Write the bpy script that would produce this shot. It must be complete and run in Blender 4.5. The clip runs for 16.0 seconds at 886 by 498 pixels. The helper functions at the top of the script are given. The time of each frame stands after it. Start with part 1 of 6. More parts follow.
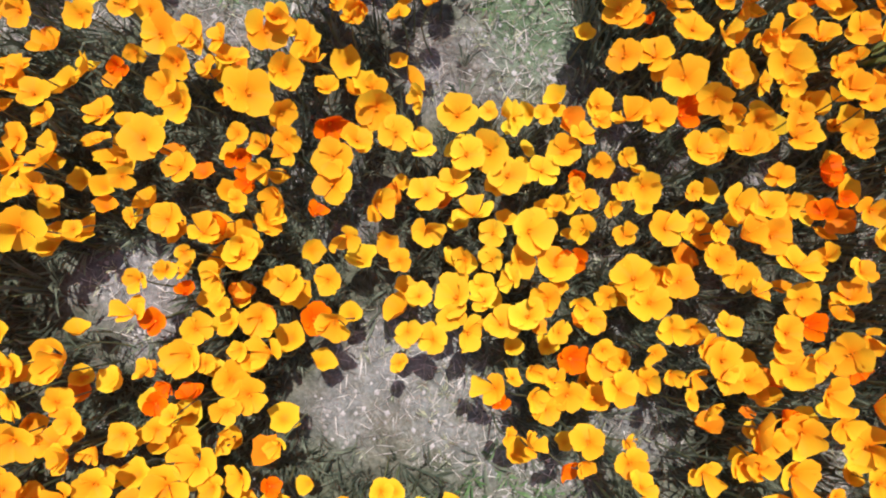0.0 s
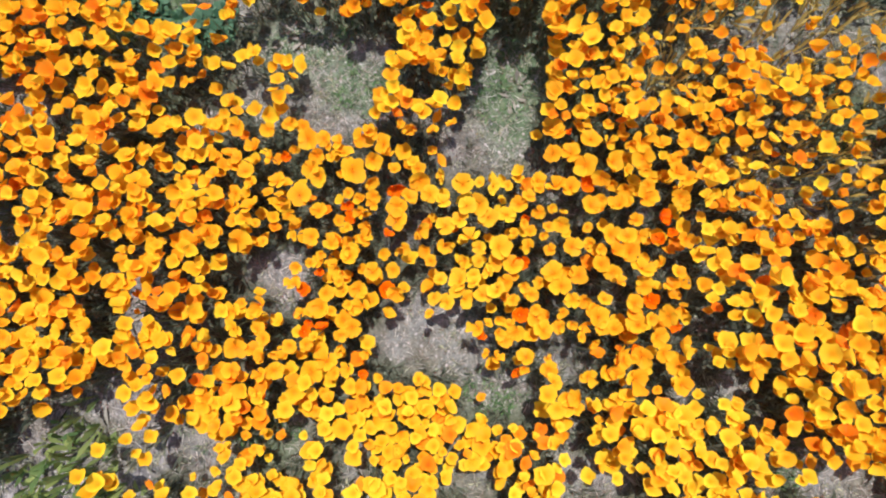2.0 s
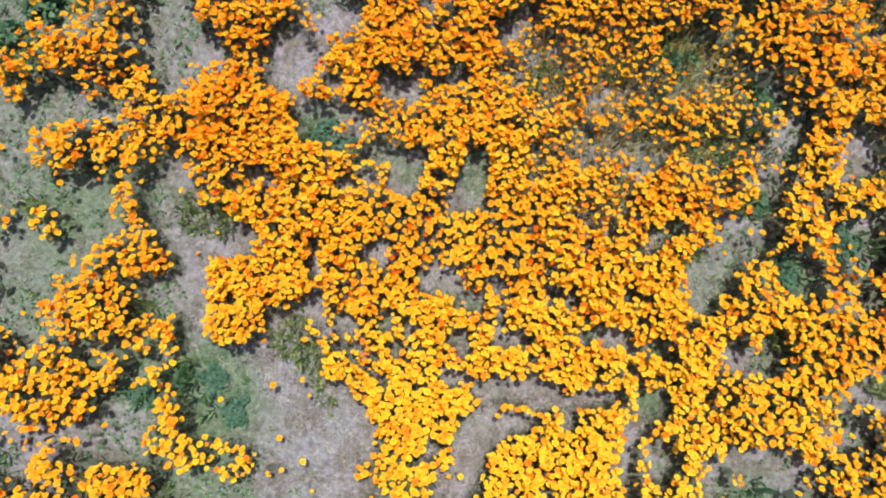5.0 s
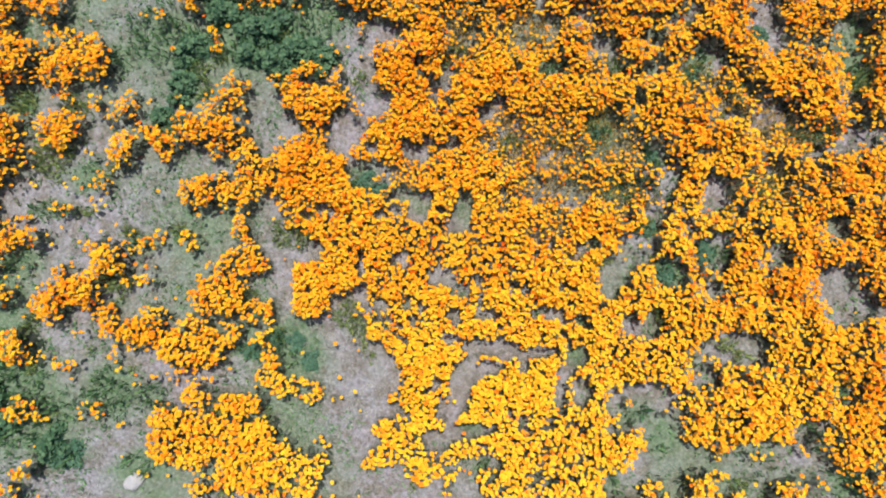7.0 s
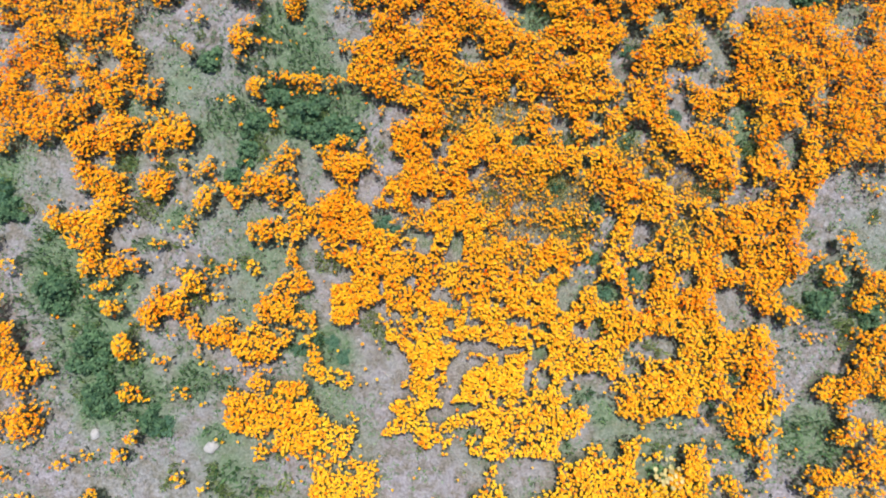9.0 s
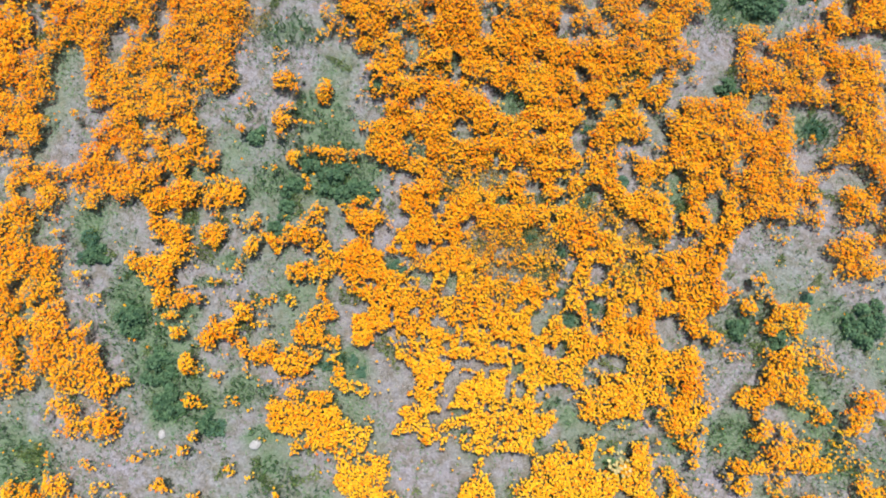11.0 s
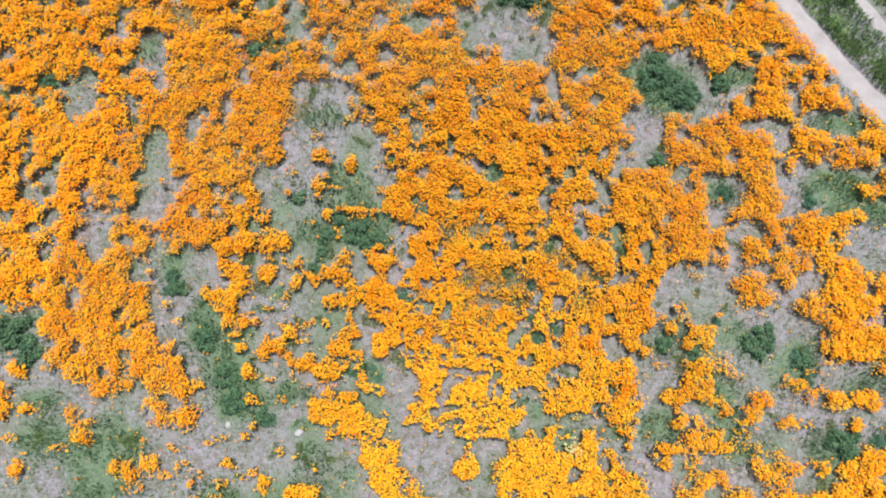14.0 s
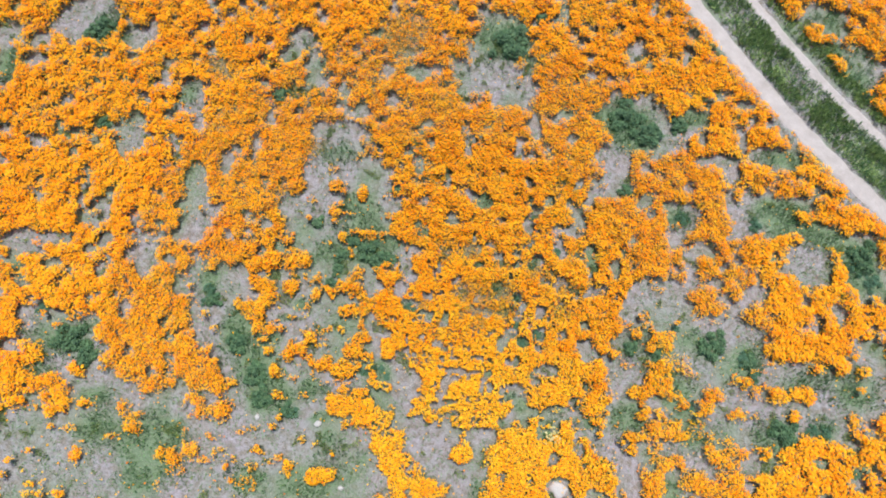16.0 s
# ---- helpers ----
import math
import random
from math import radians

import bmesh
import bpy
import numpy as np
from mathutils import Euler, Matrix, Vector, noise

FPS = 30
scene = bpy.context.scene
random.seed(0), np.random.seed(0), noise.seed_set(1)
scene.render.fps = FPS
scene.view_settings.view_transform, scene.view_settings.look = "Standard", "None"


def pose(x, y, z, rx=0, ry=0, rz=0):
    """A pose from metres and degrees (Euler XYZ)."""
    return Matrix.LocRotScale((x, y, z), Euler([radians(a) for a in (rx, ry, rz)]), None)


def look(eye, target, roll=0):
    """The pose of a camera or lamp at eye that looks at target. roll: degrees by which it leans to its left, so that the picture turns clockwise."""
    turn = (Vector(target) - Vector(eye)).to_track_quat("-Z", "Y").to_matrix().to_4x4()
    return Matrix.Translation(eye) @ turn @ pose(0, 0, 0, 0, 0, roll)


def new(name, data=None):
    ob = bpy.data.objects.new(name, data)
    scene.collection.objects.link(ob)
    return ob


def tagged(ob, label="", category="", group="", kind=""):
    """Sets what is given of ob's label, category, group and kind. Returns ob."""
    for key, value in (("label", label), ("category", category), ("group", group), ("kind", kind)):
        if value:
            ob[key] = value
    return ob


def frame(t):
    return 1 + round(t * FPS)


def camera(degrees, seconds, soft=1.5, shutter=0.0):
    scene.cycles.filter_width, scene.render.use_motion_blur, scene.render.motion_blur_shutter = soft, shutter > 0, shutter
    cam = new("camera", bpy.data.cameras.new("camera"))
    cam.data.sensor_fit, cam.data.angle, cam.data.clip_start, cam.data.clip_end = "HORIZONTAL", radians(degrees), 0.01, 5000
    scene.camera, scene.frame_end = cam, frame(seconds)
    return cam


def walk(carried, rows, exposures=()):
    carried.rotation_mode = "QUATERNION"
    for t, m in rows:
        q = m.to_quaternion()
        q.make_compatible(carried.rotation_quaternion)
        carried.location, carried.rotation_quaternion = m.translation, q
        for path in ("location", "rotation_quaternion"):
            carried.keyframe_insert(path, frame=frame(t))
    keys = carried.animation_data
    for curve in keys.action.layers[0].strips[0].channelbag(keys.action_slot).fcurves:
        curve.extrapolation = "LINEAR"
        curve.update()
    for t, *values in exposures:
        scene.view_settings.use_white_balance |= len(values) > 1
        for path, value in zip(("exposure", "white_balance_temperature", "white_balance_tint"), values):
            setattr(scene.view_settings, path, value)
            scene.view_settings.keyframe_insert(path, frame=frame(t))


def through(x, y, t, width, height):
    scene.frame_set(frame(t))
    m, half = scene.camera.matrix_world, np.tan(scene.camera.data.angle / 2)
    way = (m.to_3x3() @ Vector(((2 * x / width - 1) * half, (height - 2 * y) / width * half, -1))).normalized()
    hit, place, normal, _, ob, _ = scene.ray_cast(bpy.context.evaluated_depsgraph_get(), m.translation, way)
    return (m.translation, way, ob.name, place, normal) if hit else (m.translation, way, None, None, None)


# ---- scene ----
# ---- the camera and its flight: a slow climb from just over the blooms ----
cam = camera(72, 16.0, soft=2.1)
walk(cam, [
    (0, pose(0.000, 0.000, 1.000, 4.82, -2.05, 0.00)),
    (0.2, pose(0.023, 0.018, 1.042, 3.46, -0.78, 0.43)),
    (0.5, pose(0.045, 0.060, 1.111, 0.83, 1.08, 1.29)),
    (0.7, pose(0.042, 0.063, 1.178, 0.95, 0.82, 1.33)),
    (1, pose(0.034, 0.049, 1.285, 1.74, 0.60, 1.44)),
    (1.5, pose(0.028, 0.011, 1.493, 3.32, 0.56, 1.46)),
    (2, pose(0.021, -0.030, 1.749, 4.19, 0.58, 1.42)),
    (2.5, pose(0.031, -0.068, 2.039, 4.53, 0.37, 1.46)),
    (3, pose(0.026, -0.112, 2.370, 4.79, 0.22, 1.45)),
    (3.5, pose(0.003, -0.181, 2.747, 5.39, -0.12, 1.36)),
    (4, pose(-0.024, -0.268, 3.160, 6.06, -0.42, 1.26)),
    (4.2, pose(-0.025, -0.311, 3.335, 6.41, -0.34, 1.30)),
    (6.3, pose(0.069, -0.402, 5.547, 4.93, 1.02, 1.33)),
    (6.5, pose(0.062, -0.411, 5.774, 5.02, 0.91, 1.32)),
    (7, pose(0.074, -0.446, 6.334, 5.24, 0.86, 1.30)),
    (7.5, pose(0.063, -0.472, 6.884, 5.49, 0.65, 1.27)),
    (8, pose(0.064, -0.499, 7.451, 5.64, 0.56, 1.28)),
    (8.5, pose(0.041, -0.512, 8.002, 6.16, 0.33, 1.28)),
    (9, pose(0.013, -0.506, 8.570, 6.61, 0.09, 1.32)),
    (9.5, pose(0.007, -0.523, 9.128, 7.22, -0.03, 1.35)),
    (10, pose(-0.021, -0.531, 9.695, 7.69, -0.22, 1.36)),
    (10.2, pose(-0.055, -0.610, 9.917, 8.29, -0.41, 1.31)),
    (12.5, pose(0.068, -0.756, 12.563, 10.42, -0.11, 1.34)),
    (13, pose(0.021, -0.819, 13.143, 10.88, -0.34, 1.32)),
    (13.5, pose(-0.016, -0.849, 13.743, 11.14, -0.52, 1.32)),
    (14, pose(-0.044, -0.982, 14.314, 11.75, -0.57, 1.28)),
    (14.5, pose(-0.006, -1.159, 14.899, 12.50, -0.47, 1.31)),
    (15, pose(-0.038, -1.273, 15.488, 12.90, -0.60, 1.29)),
    (15.5, pose(-0.037, -1.496, 16.072, 13.60, -0.61, 1.29)),
    (16, pose(-0.113, -1.576, 16.684, 13.70, -0.90, 1.26)),
], exposures=[(0, 0.39), (3, 0.32), (7, 0.38), (10, 0.41), (13, 0.44), (16, 0.46)])

# ---- daylight: a high clear sun from beyond the field, and its sky ----
SUN_ELEVATION, SUN_AZIMUTH = 72.0, 8.0   # azimuth from +y, clockwise seen from above
world = bpy.data.worlds.new("sky")
scene.world = world
world.use_nodes = True
wn = world.node_tree
sky = wn.nodes.new("ShaderNodeTexSky")
sky.sky_type, sky.sun_disc = "NISHITA", False
sky.sun_elevation, sky.sun_rotation = radians(SUN_ELEVATION), radians(SUN_AZIMUTH)
wn.links.new(sky.outputs["Color"], wn.nodes["Background"].inputs["Color"])
wn.nodes["Background"].inputs["Strength"].default_value = 0.15
sun = new("sun", bpy.data.lights.new("sun", "SUN"))
sun.data.energy, sun.data.angle, sun.data.color = 4.6, radians(0.53), (1.0, 0.95, 0.88)
ce, se = math.cos(radians(SUN_ELEVATION)), math.sin(radians(SUN_ELEVATION))
sa, ca = math.sin(radians(SUN_AZIMUTH)), math.cos(radians(SUN_AZIMUTH))
SUN_WAY = Vector((ce * sa, ce * ca, se))
sun.matrix_world = look(SUN_WAY * 60, (0, 0, 0))


# ---- materials ----
def material(name, rough=0.9):
    m = bpy.data.materials.new(name)
    m.use_nodes = True
    t = m.node_tree
    b = t.nodes["Principled BSDF"]
    b.inputs["Roughness"].default_value = rough
    b.inputs["Specular IOR Level"].default_value = 0.25
    return m, t, b


def node(t, kind, **values):
    n = t.nodes.new(kind)
    for key, v in values.items():
        n.inputs[key.replace("_", " ")].default_value = v
    return n


def noise_tex(t, scale, detail=4.0, rough=0.6, source=None):
    n = node(t, "ShaderNodeTexNoise", Scale=scale, Detail=detail, Roughness=rough)
    if source is None:
        source = t.nodes.new("ShaderNodeTexCoord").outputs["Object"]
    t.links.new(source, n.inputs["Vector"])
    return n.outputs["Fac"]


def ramp(t, fac, stops):
    r = t.nodes.new("ShaderNodeValToRGB")
    e = r.color_ramp.elements
    while len(e) < len(stops):
        e.new(0.5)
    for el, (p, c) in zip(e, stops):
        el.position, el.color = p, (*c, 1)
    t.links.new(fac, r.inputs["Fac"])
    return r.outputs["Color"]


def mix(t, fac, a, b, how="MIX"):
    m = t.nodes.new("ShaderNodeMix")
    m.data_type, m.blend_type = "RGBA", how
    for socket, v in ((m.inputs[0], fac), (m.inputs[6], a), (m.inputs[7], b)):
        if hasattr(v, "is_linked"):
            t.links.new(v, socket)
        else:
            socket.default_value = v if isinstance(v, float) else (*v, 1)
    return m.outputs[2]


def bump(t, b, height, strength, distance):
    n = node(t, "ShaderNodeBump", Strength=strength, Distance=distance)
    t.links.new(height, n.inputs["Height"])
    t.links.new(n.outputs["Normal"], b.inputs["Normal"])


def soil_material():
    """Pale lilac-grey dry crust, brown litter, soil painted dark for the shade under blooms, and a thin green film
    where weeds take hold.
    """
    m, t, b = material("dry_soil", 0.95)
    pos = t.nodes.new("ShaderNodeTexCoord").outputs["Object"]
    big = noise_tex(t, 0.9, 6, 0.65, pos)
    mid = noise_tex(t, 5.0, 8, 0.72, pos)
    clod = noise_tex(t, 26.0, 6, 0.75, pos)
    fine = noise_tex(t, 110.0, 4, 0.75, pos)
    crust = ramp(t, clod, [(0.30, (0.13, 0.123, 0.13)), (0.47, (0.228, 0.218, 0.242)), (0.64, (0.345, 0.33, 0.368))])
    litter_and_shade = ramp(t, clod, [(0.32, (0.065, 0.058, 0.045)), (0.5, (0.14, 0.128, 0.10)), (0.68, (0.27, 0.25, 0.21))])
    # Soil under the blooms is coloured darker to stand in for their shade.
    bloom_shade = t.nodes.new("ShaderNodeAttribute")
    bloom_shade.attribute_name = "litter_and_shade"
    shaded_soil = ramp(t, clod, [(0.32, (0.045, 0.045, 0.034)), (0.5, (0.10, 0.10, 0.076)), (0.68, (0.19, 0.185, 0.15))])
    dry = mix(t, ramp(t, mid, [(0.42, (0.85, 0.85, 0.85)), (0.56, (0, 0, 0))]), crust, litter_and_shade)
    dry = mix(t, bloom_shade.outputs["Fac"], dry, shaded_soil)
    weedy = ramp(t, clod, [(0.3, (0.05, 0.092, 0.048)), (0.5, (0.11, 0.172, 0.094)), (0.7, (0.20, 0.265, 0.165))])
    grown = t.nodes.new("ShaderNodeAttribute")
    grown.attribute_name = "moss"
    patchy = t.nodes.new("ShaderNodeMath")
    patchy.operation = "MULTIPLY_ADD"
    t.links.new(mix(t, 0.4, big, mid), patchy.inputs[0])
    patchy.inputs[1].default_value = 1.0
    t.links.new(grown.outputs["Fac"], patchy.inputs[2])
    where = ramp(t, patchy.outputs[0], [(0.47, (0, 0, 0)), (0.85, (0.9, 0.9, 0.9))])
    base = mix(t, where, dry, weedy)
    grain = ramp(t, fine, [(0.32, (0.54, 0.52, 0.50)), (0.62, (1.14, 1.13, 1.13))])
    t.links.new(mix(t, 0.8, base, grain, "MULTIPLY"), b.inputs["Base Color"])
    bump(t, b, clod, 0.8, 0.02)
    return m


def leaf_material(name, dark, light, through=0.25):
    """Thin leaf: two tones by leaf, a little light coming through."""
    m, t, b = material(name, 0.6)
    rnd = t.nodes.new("ShaderNodeNewGeometry").outputs["Random Per Island"]
    col = ramp(t, rnd, [(0.0, dark), (1.0, light)])
    mottled = ramp(t, noise_tex(t, 5.0, 3), [(0.3, (0.72, 0.72, 0.7)), (0.7, (1.1, 1.08, 1.0))])
    col = mix(t, 1.0, col, mottled, "MULTIPLY")
    t.links.new(col, b.inputs["Base Color"])
    tr = t.nodes.new("ShaderNodeBsdfTranslucent")
    t.links.new(col, tr.inputs["Color"])
    ms = t.nodes.new("ShaderNodeMixShader")
    ms.inputs[0].default_value = through
    t.links.new(b.outputs[0], ms.inputs[1])
    t.links.new(tr.outputs[0], ms.inputs[2])
    t.links.new(ms.outputs[0], t.nodes["Material Output"].inputs["Surface"])
    return m


def petal_material(name, single, strain_and_shade=0.3):
    """Silky orange petal: deep orange at the heart, yellower towards the rim; some strains are yellower. Field hue also
    carries the sun's painted hot spot.
    """
    m, t, b = material(name, 0.5)
    b.inputs["Specular IOR Level"].default_value = 0.06
    b.inputs["Diffuse Roughness"].default_value = 1.0
    uv = t.nodes.new("ShaderNodeUVMap")
    uv.uv_map = "petal"
    sep = t.nodes.new("ShaderNodeSeparateXYZ")
    t.links.new(uv.outputs["UV"], sep.inputs[0])
    rnd = (t.nodes.new("ShaderNodeObjectInfo") if single else t.nodes.new("ShaderNodeNewGeometry")).outputs[
        "Random" if single else "Random Per Island"]
    if single:
        orange = ramp(t, sep.outputs["X"], [(0.1, (0.88, 0.27, 0.008)), (0.45, (0.90, 0.415, 0.014)), (0.95, (0.92, 0.51, 0.024))])
    else:
        orange = ramp(t, sep.outputs["X"], [(0.1, (0.80, 0.245, 0.006)), (0.5, (0.86, 0.358, 0.009)), (0.95, (0.89, 0.44, 0.013))])
    yellow = ramp(t, sep.outputs["X"], [(0.1, (0.86, 0.40, 0.015)), (0.5, (0.89, 0.56, 0.028)), (0.95, (0.91, 0.64, 0.045))])
    # Below zero: a red-orange painted for petals lying in shade.
    if strain_and_shade < 0:
        orange = ramp(t, sep.outputs["X"], [(0.1, (0.80, 0.10, 0.002)), (0.9, (0.90, 0.21, 0.003))])
    base = mix(t, max(0.0, float(strain_and_shade)) if single else sep.outputs["Y"], orange, yellow)
    if single:
        tone = ramp(t, rnd, [(0.0, (1.0, 0.84, 0.8)), (1.0, (1.0, 1.1, 1.2))])
    else:
        # The lowest tones colour a few field petals as if shaded.
        tone = ramp(t, rnd, [(0.0, (0.95, 0.45, 0.5)), (0.12, (1.0, 0.75, 0.7)), (0.3, (1.0, 0.9, 0.8)), (0.75, (1.0, 1.06, 1.1)), (1.0, (1.0, 1.15, 1.3))])
    col = mix(t, 1.0, base, tone, "MULTIPLY")
    t.links.new(col, b.inputs["Base Color"])
    tr = t.nodes.new("ShaderNodeBsdfTranslucent")
    t.links.new(mix(t, 1.0, col, (1.0, 0.64, 0.42), "MULTIPLY"), tr.inputs["Color"])
    ms = t.nodes.new("ShaderNodeMixShader")
    ms.inputs[0].default_value = 0.40
    t.links.new(b.outputs[0], ms.inputs[1])
    t.links.new(tr.outputs[0], ms.inputs[2])
    t.links.new(ms.outputs[0], t.nodes["Material Output"].inputs["Surface"])
    return m


def stone_material():
    m, t, b = material("pale_stone", 0.85)
    col = ramp(t, noise_tex(t, 14.0, 6), [(0.3, (0.26, 0.25, 0.24)), (0.7, (0.44, 0.43, 0.42))])
    t.links.new(col, b.inputs["Base Color"])
    bump(t, b, noise_tex(t, 40.0, 5), 0.5, 0.01)
    return m


def track_material():
    m, t, b = material("trodden_sand", 0.95)
    pos = t.nodes.new("ShaderNodeTexCoord").outputs["Object"]
    col = ramp(t, noise_tex(t, 2.5, 6, 0.7, pos), [(0.3, (0.27, 0.25, 0.24)), (0.7, (0.37, 0.345, 0.34))])
    grain = ramp(t, noise_tex(t, 45.0, 4, 0.7, pos), [(0.3, (0.75, 0.73, 0.7)), (0.6, (1, 1, 1))])
    t.links.new(mix(t, 0.8, col, grain, "MULTIPLY"), b.inputs["Base Color"])
    bump(t, b, noise_tex(t, 45.0, 4), 0.5, 0.01)
    return m


SOIL = soil_material()
PETAL = petal_material("poppy_petal", True, 0.25)
# Shaded petal backs, imitated by a deeper orange base colour.
PETAL_SHADE = petal_material("shade_orange_poppy_petal", True, -1.0)
PETAL_YELLOW = petal_material("yellow_poppy_petal", True, 0.85)
PETAL_FIELD = petal_material("poppy_petal_field", False)
STEM = leaf_material("poppy_stem", (0.10, 0.13, 0.06), (0.20, 0.22, 0.12), 0.05)
FOLIAGE = leaf_material("feathery_leaf", (0.075, 0.10, 0.075), (0.24, 0.28, 0.22), 0.35)
WEED = leaf_material("weed_leaf", (0.05, 0.14, 0.06), (0.20, 0.34, 0.15))
SHRUB = leaf_material("shrub_leaf", (0.028, 0.080, 0.042), (0.12, 0.22, 0.11))
STRAW_FINE = leaf_material("fine_dry_grass_blade", (0.19, 0.18, 0.155), (0.68, 0.645, 0.66), 0.15)
STRAW = leaf_material("dry_grass_blade", (0.19, 0.18, 0.15), (0.37, 0.352, 0.335), 0.15)
OLIVE = leaf_material("seed_grass_blade", (0.52, 0.39, 0.11), (0.78, 0.60, 0.21), 0.4)
ANTHER = leaf_material("orange_stamens", (0.85, 0.28, 0.01), (0.92, 0.40, 0.01), 0.3)
VERGE = leaf_material("verge_leaf", (0.07, 0.17, 0.07), (0.40, 0.52, 0.19), 0.3)
LEAFY = leaf_material("blue_green_leaf", (0.04, 0.11, 0.065), (0.10, 0.20, 0.13))
SHORT_GRASS = leaf_material("short_grass_blade", (0.20, 0.23, 0.15), (0.60, 0.62, 0.47), 0.3)
CRUMB = leaf_material("dry_soil_crumb", (0.14, 0.13, 0.125), (0.44, 0.42, 0.455), 0.0)
HERB = leaf_material("fresh_herb_leaf", (0.14, 0.25, 0.10), (0.42, 0.50, 0.18), 0.4)
TRACK = track_material()
STONE = stone_material()
CREAM = leaf_material("cream_petal", (0.55, 0.45, 0.16), (0.68, 0.60, 0.32), 0.3)


# ---- what grows where: (x, y, radius across, radius along) of patches on the ground, in metres ----
FIELD_BARE = []
FIELD_BARE += [
    (-10.89, 9.35, 0.89, 0.83), (-13.29, 8.88, 0.34, 0.39), (-13.16, 7.74, 0.37, 0.60), (-12.22, 8.63, 0.42, 0.23), (-12.19, 7.96, 0.34, 0.19), (-9.27, 8.82, 0.43, 0.39),
    (-8.89, 9.22, 0.17, 0.29), (-9.34, 8.14, 0.13, 0.15), (-7.50, 6.99, 0.37, 0.41), (-7.29, 6.53, 0.25, 0.27), (-8.26, 7.61, 0.14, 0.38), (-7.14, 6.00, 0.17, 0.27),
    (-8.97, 6.12, 0.33, 0.18), (-9.96, 6.09, 0.17, 0.18), (-9.76, 5.83, 0.33, 0.14), (-9.05, 5.49, 0.41, 0.35), (-10.87, 5.62, 0.41, 0.11), (-11.73, 5.42, 0.24, 0.21),
    (-10.97, 6.70, 0.25, 0.11), (-4.46, 8.88, 0.43, 0.39), (-4.68, 8.39, 0.34, 0.19), (-3.90, 8.13, 0.34, 0.42), (-3.85, 7.56, 0.34, 0.22), (-4.08, 7.18, 0.25, 0.11),
]
FIELD_BARE += [
    (-2.99, 7.31, 0.25, 0.15), (-1.75, 8.00, 0.17, 0.28), (-0.64, 7.94, 0.48, 0.21), (-1.46, 6.98, 0.34, 0.19), (-2.45, 6.59, 0.25, 0.22), (-3.08, 5.93, 0.66, 0.36),
    (-3.04, 5.31, 0.66, 0.44), (-5.41, 5.25, 0.10, 0.53), (-5.83, 5.32, 0.16, 0.14), (-6.12, 6.57, 0.10, 0.18), (-5.09, 6.24, 0.17, 0.24), (-6.19, 4.87, 0.20, 0.31),
    (-7.19, 4.33, 0.19, 0.34), (-6.97, 3.82, 0.40, 0.51), (-6.81, 3.15, 0.48, 0.50), (-7.01, 2.82, 0.39, 0.25), (-5.07, 4.21, 0.19, 0.26), (-3.55, 4.43, 0.41, 0.70),
    (-2.31, 4.12, 0.97, 1.04), (-2.67, 4.62, 0.65, 0.52), (-10.11, 4.42, 0.19, 0.21), (-10.13, 4.07, 0.16, 0.34), (-9.55, 3.41, 0.24, 0.34), (-9.72, 2.99, 0.19, 0.17),
]
FIELD_BARE += [
    (-11.35, 2.38, 0.86, 0.33), (-10.43, 2.48, 0.28, 0.26), (-9.33, 2.51, 0.23, 0.21), (-8.09, 2.62, 0.44, 0.16), (-9.06, -3.13, 3.62, 1.48), (-5.43, -3.05, 2.92, 1.56),
    (-2.51, -3.13, 1.90, 1.27), (-10.30, -0.11, 0.75, 0.42), (-9.62, -0.55, 0.68, 0.53), (-10.29, -1.01, 0.67, 0.27), (-9.38, -1.14, 0.74, 0.41), (-8.72, -1.56, 0.74, 0.29),
    (-10.62, 1.75, 0.31, 0.16), (-10.68, 0.34, 0.52, 0.25), (-9.35, 0.14, 0.27, 0.21), (-8.16, 1.97, 0.34, 0.42), (-6.97, 1.21, 0.43, 0.22), (-6.37, 1.38, 0.39, 0.72),
    (-6.42, 0.44, 0.38, 0.39), (-6.79, -1.52, 0.89, 0.36), (-0.40, -2.95, 0.37, 0.71), (0.86, -3.48, 0.51, 0.62), (5.09, -3.67, 0.29, 0.36), (5.82, 1.21, 1.10, 0.80),
]
FIELD_BARE += [
    (6.89, 0.76, 0.94, 0.95), (6.97, -0.16, 0.93, 0.61), (7.29, 1.88, 0.48, 0.82), (7.71, -0.60, 0.77, 0.92), (6.41, -1.66, 0.91, 0.89), (7.89, -1.92, 0.91, 0.73),
    (8.92, -2.19, 0.90, 0.73), (9.99, -2.02, 0.76, 0.58), (11.15, -1.27, 0.92, 0.75), (11.59, -0.36, 0.62, 0.69), (9.83, -0.85, 1.08, 0.45), (6.89, -3.22, 0.74, 0.85),
    (6.13, -3.51, 0.38, 0.56), (8.37, -3.19, 0.38, 0.36), (11.03, -3.27, 0.33, 0.39), (8.64, 1.12, 0.47, 0.40), (8.26, 0.33, 0.62, 0.78), (10.36, 2.28, 0.64, 0.66),
    (9.06, 2.09, 0.48, 0.33), (11.93, 2.00, 0.64, 0.82), (10.98, 0.86, 0.32, 0.24), (1.75, 8.98, 0.78, 0.98), (1.07, 8.00, 0.69, 0.67), (1.92, 7.46, 0.65, 0.72),
]
